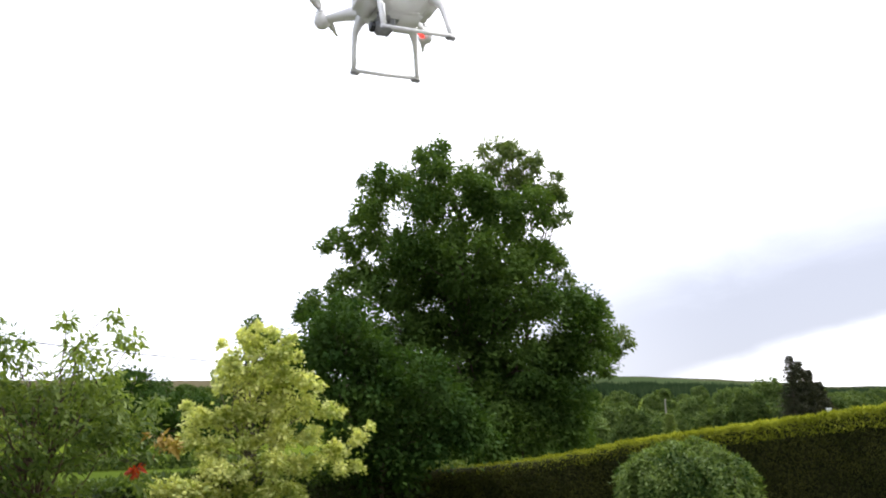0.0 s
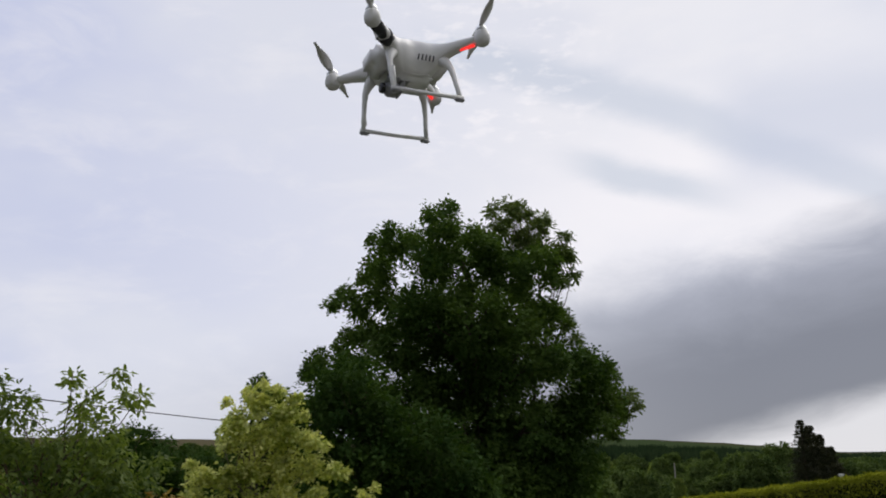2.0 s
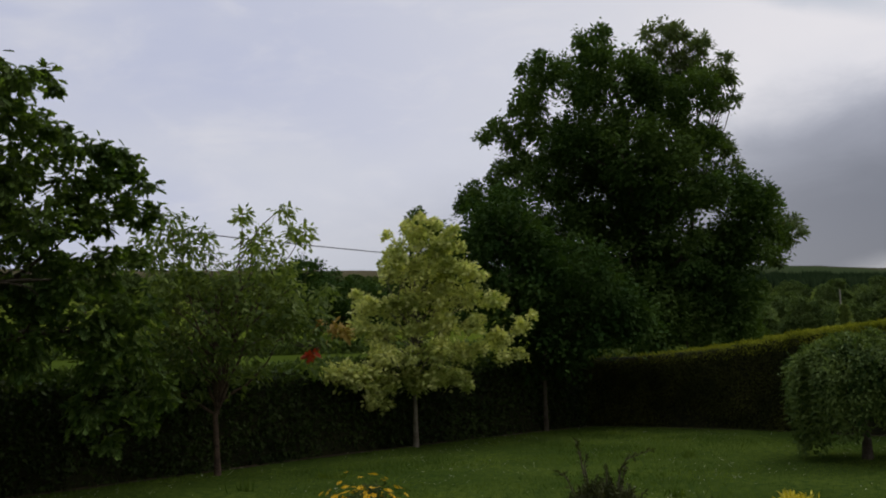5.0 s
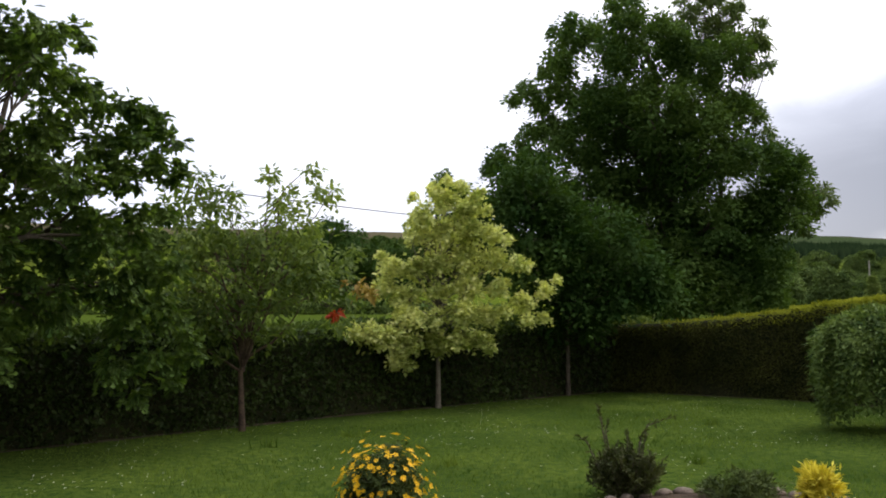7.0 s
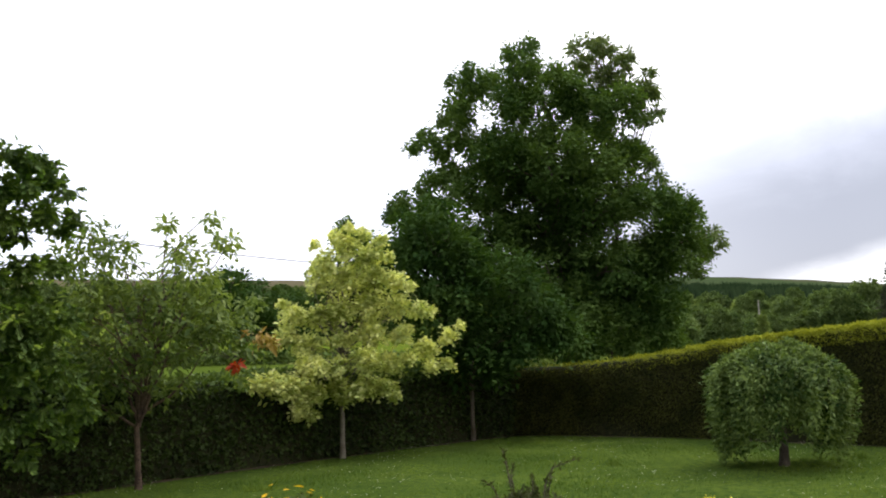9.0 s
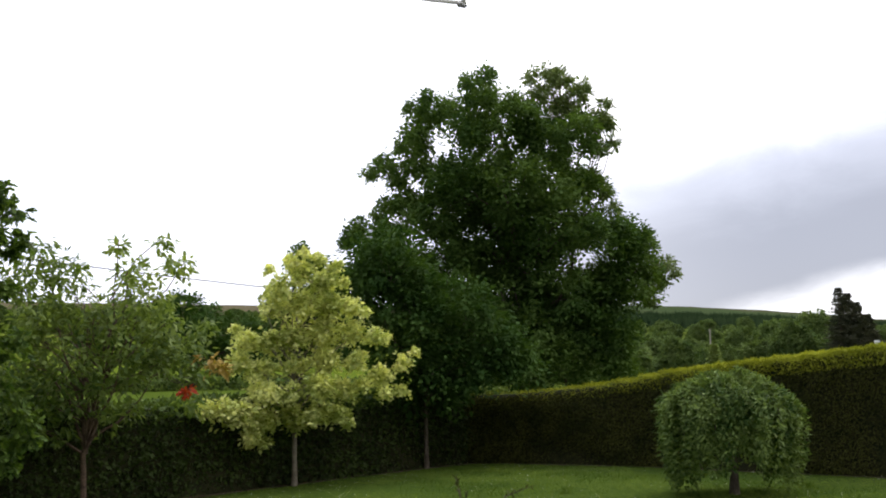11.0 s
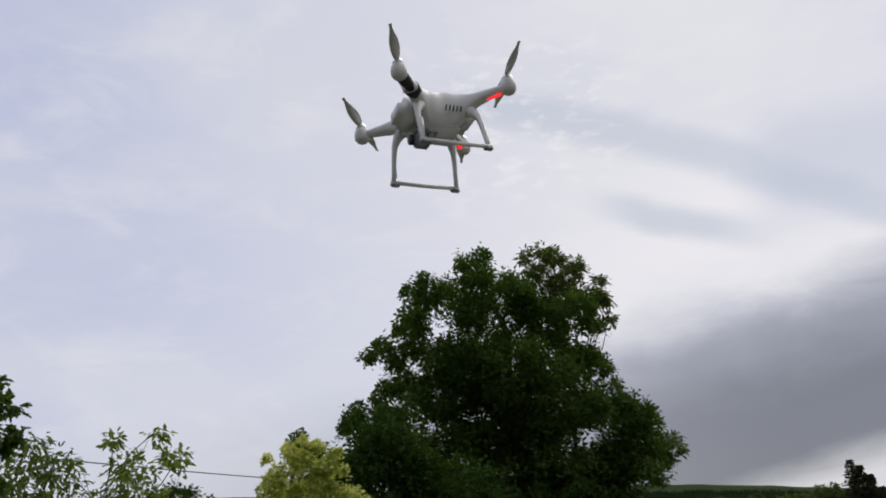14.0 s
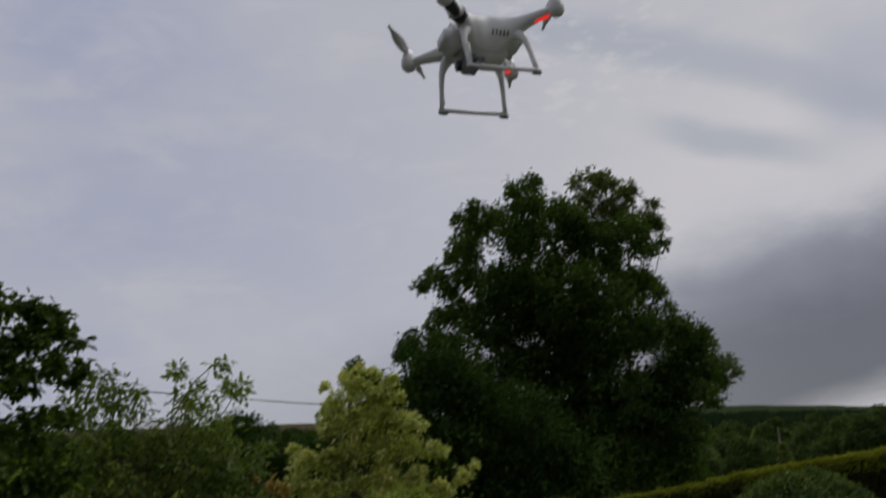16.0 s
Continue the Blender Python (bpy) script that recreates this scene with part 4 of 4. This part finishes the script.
# azimuth from, to, distance from, to, scale from, to, how many
for a0, a1, d0, d1, s0, s1, count in ((-5, 12.3, 60, 84, 0.42, 0.55, 17), (6, 24.5, 100, 125, 0.5, 0.7, 8), (14.6, 20.2, 100, 118, 0.60, 0.80, 7), (5, 15, 150, 190, 0.72, 0.9, 9), (15, 24, 150, 190, 0.9, 1.1, 8), (8, 26, 230, 300, 1.0, 1.35, 16), (8, 26, 380, 460, 1.1, 1.5, 16),
                                      (-40, -9, 150, 185, 0.60, 0.85, 26), (-40, -9, 230, 300, 0.70, 0.95, 24), (-19.5, -11, 60, 70, 0.5, 0.62, 5)):
    for i in range(count):
        x, y, z = spot(a0 + (a1 - a0) * (i + rng.uniform(0.15, 0.85)) / count, rng.uniform(d0, d1))
        m4 = pose(x, y, z, 0, 0, rng.uniform(0, 360)) @ Matrix.Diagonal((*(rng.uniform(s0, s1) * np.array([rng.uniform(0.9, 1.3), 1.0, rng.uniform(0.85, 1.15)])), 1))
        copy_thing(kinds[i % 3], m4)
for i, k in enumerate(kinds):
    k.matrix_basis = pose(*spot(16 + i * 2, 215)) @ Matrix.Scale(1.1, 4)


def conifer(name, azimuth, dist, tall, wide, mat, label, seed, tiers=26, slope=0.9):
    rng = np.random.default_rng(seed)
    ob = thing(name, *spot(azimuth, dist), label, "tree")
    pos, along = [], []
    for i in range(tiers):
        s = i / tiers
        z, reach = tall * (0.06 + 0.94 * s), wide / 2 * (1 - s) ** slope + 0.05
        for _ in range(int(17 - 8 * s)):
            th = rng.uniform(0, 2 * math.pi)
            q = np.array([math.cos(th), math.sin(th), 0.0])
            k = rng.random((46, 1)) ** 0.7
            r = reach * rng.uniform(0.7, 1.15)
            p = q * k * r + np.array([0, 0, z]) + np.array([0, 0, -0.25]) * (k * r) * (1 - k * 0.6) + rng.normal(0, 0.04 * wide * (1.1 - s), (46, 3)) * np.array([1, 1, 0.5])
            pos.append(p), along.append(q + rng.normal(0, 0.5, p.shape) + np.array([0, 0, 0.15]))
    pos, along = np.concatenate(pos), np.concatenate(along)
    v, f = leaves(SLIM, pos, along, rng.normal(0, 0.5, pos.shape) + np.array([0, 0, 1]), max(0.15, 0.045 * wide) * (0.6 + 0.7 * rng.random(len(pos))))
    child("crown", mesh_of("crown", v, f, mat), ob)
    child("trunk", mesh_of("trunk", *tubes([[((0, 0, -0.3), wide * 0.06), ((0, 0, tall * 0.97), 0.02)]], 7), BARK), ob)


conifer("spruce_tree", 19.92, 80, 8.0, 3.6, SPRUCE, "dark spruce standing above the far wood", 81, 40, 0.75)
conifer("spruce_tree", 20.32, 80.6, 7.6, 4.2, SPRUCE, "dark spruce beside a taller one", 82, 38, 0.8)
conifer("spruce_tree", 20.75, 81.4, 6.9, 4.6, SPRUCE, "lower dark spruce in a row of spruces", 84, 36, 0.8)
conifer("spruce_tree", 21.25, 82, 6.0, 4.6, SPRUCE, "low dark spruce at the end of a row", 86, 32, 0.85)
conifer("spruce_tree", 25.3, 92, 5.6, 6.0, SPRUCE, "broad dark spruce on its own beyond the hedge", 85)
conifer("young_conifer", 13.1, 52, 3.3, 2.2, YOUNG_LEAF, "young light green conifer beyond the hedge", 83, 30)

# conifer plantation under the skyline
rng = np.random.default_rng(90)
cone = np.array([(math.cos(i * math.pi / 3), math.sin(i * math.pi / 3), 0.0) for i in range(6)] + [(0, 0, 1.0)])
cone_f = np.array([(i, (i + 1) % 6, 6) for i in range(6)])
n = 4200
az_d, dist = rng.uniform(4, 30, n), 690 + 130 * rng.random(n)
px, py = dist * np.sin(np.radians(az_d)), dist * np.cos(np.radians(az_d))
pz = height(px, py)
size = np.stack([rng.uniform(2.2, 3.4, n), rng.uniform(2.2, 3.4, n), rng.uniform(6, 10, n)], 1)
v = (cone[None] * size[:, None] + np.stack([px, py, pz], 1)[:, None]).reshape(-1, 3)
f = (cone_f[None] + (np.arange(n) * 7)[:, None, None]).reshape(-1, 3)
tagged(new("conifer_plantation", mesh_of("conifer_plantation", v, f, PLANTATION)), "dark conifer plantation across the far hillside", "woodland", kind="stuff")

# low field hedge at the foot of the pasture
az_d = rng.uniform(-50, -6, 9000)
dist = 58 + rng.normal(0, 0.5, 9000)
px, py = dist * np.sin(np.radians(az_d)), dist * np.cos(np.radians(az_d))
p = np.stack([px, py, height(px, py) + 1.15 * rng.random(9000) * (0.8 + 0.2 * np.sin(az_d * 2.2))], 1)
v, f = leaves(PLAIN, p, rng.normal(size=p.shape), rng.normal(size=p.shape) + np.array([0, 0, 1]), 0.30 * (0.6 + 0.7 * rng.random(9000)))
tagged(new("field_hedge", mesh_of("field_hedge", v, f, WOOD_LEAF)), "low dark hedge at the foot of the pasture", "hedge", kind="stuff")


def utility_pole(x, y, z, tall, label):
    ob = thing("utility_pole", x, y, z, label, "pole", "poles of the overhead line")
    child("pole", mesh_of("pole", *tubes([[((0, 0, -0.5), 0.085), ((0, 0, tall * 0.5), 0.075), ((0, 0, tall), 0.06)]], 9), POLE_WOOD, True), ob)
    tube_cap = [((0, 0, tall - 0.01), 0.07), ((0, 0, tall + 0.03), 0.07), ((0, 0, tall + 0.05), 0.02)]
    child("cap", mesh_of("cap", *tubes([tube_cap], 9), POLE_WOOD, True), ob)
    return ob


utility_pole(*spot(12.95, 92), 5.3, "grey wooden pole in front of the far wood")
ends = [(-30.0, 16.6), (-4.4, 70.4)]
tops = []
for x, y in ends:
    z = float(height(x, y))
    utility_pole(x, y, z, 7.6 - z, "grey wooden pole carrying an overhead cable")
    tops.append(np.array([x, y, 7.5]))
path = [(tops[0] + (tops[1] - tops[0]) * s - np.array([0, 0, 0.5 * 4 * s * (1 - s) - 0.35]), 0.027) for s in np.linspace(0, 1, 25)]
tagged(new("overhead_cable", mesh_of("overhead_cable", *tubes([path], 5), WIRE_MAT, True)), "thin dark overhead cable across the sky", "cable")


# ---- white post behind the cypress hedge ----
post = thing("white_post", 19.6 * math.sin(radians(21.65)), 19.6 * math.cos(radians(21.65)), 0, "white painted post just showing over the hedge", "post")
PAINT = mottled("white_paint", (0.66, 0.66, 0.64), (0.80, 0.80, 0.78), 6, 0.5)
for name, wide, low, high in (("shaft", 0.065, -0.05, 2.27), ("cap", 0.085, 2.27, 2.31)):
    bm = bmesh.new()
    bmesh.ops.create_cube(bm, size=1.0)
    bmesh.ops.scale(bm, vec=(wide, wide, high - low), verts=bm.verts)
    bmesh.ops.translate(bm, vec=(0, 0, (high + low) / 2), verts=bm.verts)
    bmesh.ops.bevel(bm, geom=bm.edges[:], offset=0.008, segments=2, affect="EDGES")
    part(name, bm, PAINT, post)


# ---- quadcopter ----
def shell_plastic(name, base, rough):
    m, t, b = surface(name, rough)
    obj = t.nodes.new("ShaderNodeTexCoord")
    n1 = node(t, "ShaderNodeTexNoise", Vector=obj.outputs["Object"], Scale=14.0, Detail=4.0)
    link(t, blend(t, span(t, n1.outputs[0], 0.35, 0.7), rgb(*base), rgb(*[c * 0.9 for c in base])), b.inputs["Base Color"])
    link(t, span(t, n1.outputs[0], 0.3, 0.7, rough - 0.06, rough + 0.08), b.inputs["Roughness"])
    return m


WHITE = shell_plastic("white_plastic", (0.78, 0.77, 0.75), 0.38)
GREY = shell_plastic("grey_plastic", (0.30, 0.30, 0.31), 0.45)
BLACK = shell_plastic("black_plastic", (0.02, 0.02, 0.022), 0.4)
ALLOY = surface("motor_alloy", 0.35, 0.9)[0]
LENS = surface("lens_glass", 0.08)[0]
LENS.node_tree.nodes["Principled BSDF"].inputs["Base Color"].default_value = rgb(0.01, 0.01, 0.014)
RED, red_t, red_b = surface("red_lamp", 0.4)
red_b.inputs["Base Color"].default_value = rgb(0.7, 0.02, 0.02)
red_b.inputs["Emission Color"].default_value = rgb(1.0, 0.035, 0.03)
red_b.inputs["Emission Strength"].default_value = 0.9


def lathe(profile, sides=20):
    """A turned body round z, from (radius, height) upwards."""
    bm = bmesh.new()
    rings = [[bm.verts.new((r * math.cos(i * 2 * math.pi / sides), r * math.sin(i * 2 * math.pi / sides), z)) for i in range(sides)] for r, z in profile]
    for lo, hi in zip(rings, rings[1:]):
        for i in range(sides):
            bm.faces.new((lo[i], lo[(i + 1) % sides], hi[(i + 1) % sides], hi[i]))
    bm.faces.new(rings[0][::-1]), bm.faces.new(rings[-1])
    return bm


def block(size, at, bevel, turn=None):
    bm = bmesh.new()
    bmesh.ops.create_cube(bm, size=1.0)
    bmesh.ops.scale(bm, vec=size, verts=bm.verts)
    bmesh.ops.bevel(bm, geom=bm.edges[:], offset=bevel, segments=3, affect="EDGES")
    if turn:
        bmesh.ops.transform(bm, matrix=turn, verts=bm.verts)
    bmesh.ops.translate(bm, vec=at, verts=bm.verts)
    return bm


def hull_radius(th):
    """Plan of the shell: a rounded square body with four arms on the diagonals."""
    off = (th - math.pi / 4) % (math.pi / 2)
    off = min(off, math.pi / 2 - off)
    body = 0.066 + 0.012 * math.cos(4 * (th - math.pi / 4))
    return body + 0.106 * math.exp(-(off / 0.125) ** 2)


def hull():
    bm = bmesh.new()
    turns, steps = 160, 16
    rows = {1: [], -1: []}
    for side in (1, -1):
        for k in range(steps + 1):
            rho = math.sin(k / steps * math.pi / 2)
            ring = []
            for i in range(turns):
                th = i * 2 * math.pi / turns
                r = hull_radius(th) * rho
                swell = math.exp(-(r / 0.072) ** 2.6)
                cap = math.sqrt(max(0.0, 1 - rho ** 6))
                z = (0.010 + 0.034 * swell if side > 0 else -(0.011 + 0.040 * math.exp(-(r / 0.078) ** 4))) * cap + 0.010 * (r / 0.17) ** 2
                ring.append(bm.verts.new((r * math.cos(th), r * math.sin(th), z)))
            rows[side].append(ring)
    for side, rings in rows.items():
        for lo, hi in zip(rings, rings[1:]):
            for i in range(turns):
                q = (lo[i], lo[(i + 1) % turns], hi[(i + 1) % turns], hi[i])
                bm.faces.new(q[::-1] if side > 0 else q)
    bmesh.ops.remove_doubles(bm, verts=bm.verts, dist=0.0002)
    bmesh.ops.recalc_face_normals(bm, faces=bm.faces)
    return bm


def tube_mesh(name, path, mat, parent, sides=10, label=""):
    pts = [(np.array(p, float), r) for p, r in path]
    p0, p1 = pts[0], pts[-1]
    pts = [(p0[0] - 1e-4 * unit(pts[1][0] - p0[0]), 0.0003)] + pts + [(p1[0] + 1e-4 * unit(p1[0] - pts[-2][0]), 0.0003)]
    return child(name, mesh_of(name, *tubes([pts], sides), mat, True), parent, label)


def quadcopter(m4):
    ob = thing("quadcopter_drone", 0, 0, 0, "white plastic quadcopter drone hovering with red lamps lit", "drone")
    body = part("body_shell", hull(), WHITE, ob, "glossy white shell", True)
    part("belly", block((0.086, 0.074, 0.026), (0.004, 0, -0.046), 0.011), WHITE, ob, smooth=True)
    part("nose_cover", block((0.050, 0.078, 0.056), (-0.066, 0, -0.008), 0.015), WHITE, ob, smooth=True)
    part("battery", block((0.050, 0.070, 0.044), (0.062, 0, -0.004), 0.012), WHITE, ob, "white battery pack in the back", True)
    part("battery_button", block((0.004, 0.016, 0.016), (0.086, 0, -0.002), 0.0015), GREY, ob)
    for side in (1, -1):
        for i in range(5):
            part("vent_slot", block((0.0032, 0.004, 0.015), (0.000 + i * 0.0085, side * 0.0655, -0.022), 0.001, Matrix.Rotation(radians(14), 4, "Y")), BLACK, ob)
    for sx in (1, -1):
        for sy in (1, -1):
            at = Vector((sx * 0.1237, sy * 0.1237, 0.010))
            pod = part("motor_pod", lathe([(0.004, -0.018), (0.012, -0.0165), (0.0165, -0.010), (0.0172, 0.000), (0.0155, 0.009), (0.0135, 0.0132)]), WHITE, ob, smooth=True)
            pod.location = at
            bell = part("motor_bell", lathe([(0.0125, 0.0132), (0.0125, 0.020), (0.0105, 0.024), (0.005, 0.032), (0.0015, 0.038)]), ALLOY, pod, "grey metal motor bell", True)
            for k in (0, 1):
                bm = bmesh.new()
                lo, hi = [], []
                for i in range(9):
                    s = i / 8
                    w = 0.003 + 0.0075 * math.sin(math.pi * min(1, s * 1.15 + 0.08)) ** 0.7
                    pitch = radians(24 - 18 * s)
                    for rowv, dz in ((lo, -0.0006), (hi, 0.0006)):
                        rowv.append([bm.verts.new((0.006 + 0.113 * s, w * e * math.cos(pitch) + 0.003 * s, 0.0265 + w * e * math.sin(pitch) + dz)) for e in (-1, 1)])
                for i in range(8):
                    bm.faces.new((hi[i][0], hi[i + 1][0], hi[i + 1][1], hi[i][1]))
                    bm.faces.new((lo[i][1], lo[i + 1][1], lo[i + 1][0], lo[i][0]))
                    bm.faces.new((lo[i][0], lo[i + 1][0], hi[i + 1][0], hi[i][0]))
                    bm.faces.new((hi[i][1], hi[i + 1][1], lo[i + 1][1], lo[i][1]))
                blade = part("propeller_blade", bm, WHITE, pod, "thin white propeller blade at rest", True)
                blade.rotation_euler = (0, 0, radians(180 * k + 64 + 7 * sx - 5 * sy))
            along_arm = Matrix.Rotation(math.atan2(sy, sx), 4, "Z")
            if sx > 0:
                part("arm_lamp", block((0.036, 0.0085, 0.005), at * 0.80 + Vector((0, 0, -0.012)), 0.002, along_arm), RED, ob, "glowing red lamp under the arm")
            if sx < 0 and sy < 0:
                for d, w in ((0.80, 0.020), (0.60, 0.010)):
                    sleeve = part("dark_band", lathe([(0.0125 if d > 0.7 else 0.0155, -w), (0.0135 if d > 0.7 else 0.0175, w)], 18), BLACK, ob, "black band round the arm", True)
                    sleeve.matrix_basis = Matrix.Translation((at.x * d, at.y * d, 0.006 * d)) @ along_arm @ Matrix.Rotation(radians(90), 4, "Y")
    for side in (1, -1):
        gear = thing("landing_gear", 0, 0, 0)
        gear.parent = ob
        for sx in (1, -1):
            path = [((sx * 0.056, side * 0.054, -0.014), 0.0150), ((sx * 0.065, side * 0.065, -0.030), 0.0098), ((sx * 0.070, side * 0.072, -0.046), 0.0068),
                    ((sx * 0.072, side * 0.077, -0.070), 0.0056), ((sx * 0.073, side * 0.083, -0.098), 0.0052), ((sx * 0.074, side * 0.088, -0.124), 0.0050)]
            tube_mesh("leg", path, WHITE, gear)
            part("foot_pad", block((0.022, 0.011, 0.008), (sx * 0.071, side * 0.0905, -0.131), 0.003), GREY, gear, "grey rubber foot pad", True)
        part("antenna_cover", block((0.008, 0.007, 0.050), (-0.070, side * 0.086, -0.092), 0.003), WHITE, gear, smooth=True)
        tube_mesh("skid_bar", [((-0.080, side * 0.090, -0.125), 0.0046), ((0, side * 0.0905, -0.1265), 0.0042), ((0.080, side * 0.090, -0.125), 0.0046)], WHITE, gear)
    gimbal = part("gimbal_plate", block((0.050, 0.052, 0.007), (-0.030, 0, -0.056), 0.002), GREY, ob, smooth=True)
    for a in (1, -1):
        part("damper", lathe([(0.005, -0.060 - 0.0), (0.006, -0.055), (0.005, -0.050)], 10), BLACK, gimbal).location = (-0.030 + a * 0.019, 0.019, 0.004)
        part("damper", lathe([(0.005, -0.060 - 0.0), (0.006, -0.055), (0.005, -0.050)], 10), BLACK, gimbal).location = (-0.030 + a * 0.019, -0.019, 0.004)
    part("gimbal_arm", block((0.010, 0.050, 0.024), (-0.020, 0, -0.066), 0.004), GREY, gimbal, smooth=True)
    cam_body = part("gimbal_camera", block((0.034, 0.030, 0.030), (-0.040, 0, -0.070), 0.007), GREY, ob, "small grey camera slung under the belly", True)
    lens = part("lens", lathe([(0.0115, 0.0), (0.0115, 0.007), (0.009, 0.009), (0.002, 0.0095)]), LENS, cam_body, "dark glass lens", True)
    lens.matrix_basis = Matrix.Translation((-0.0565, 0, -0.070)) @ Matrix.Rotation(radians(-90), 4, "Y")
    ob.matrix_basis = m4
    return ob


quadcopter(pose(-0.064, 1.892, 2.604, -6, -4) @ pose(0, 0, 0, 0, 0, 25.5))
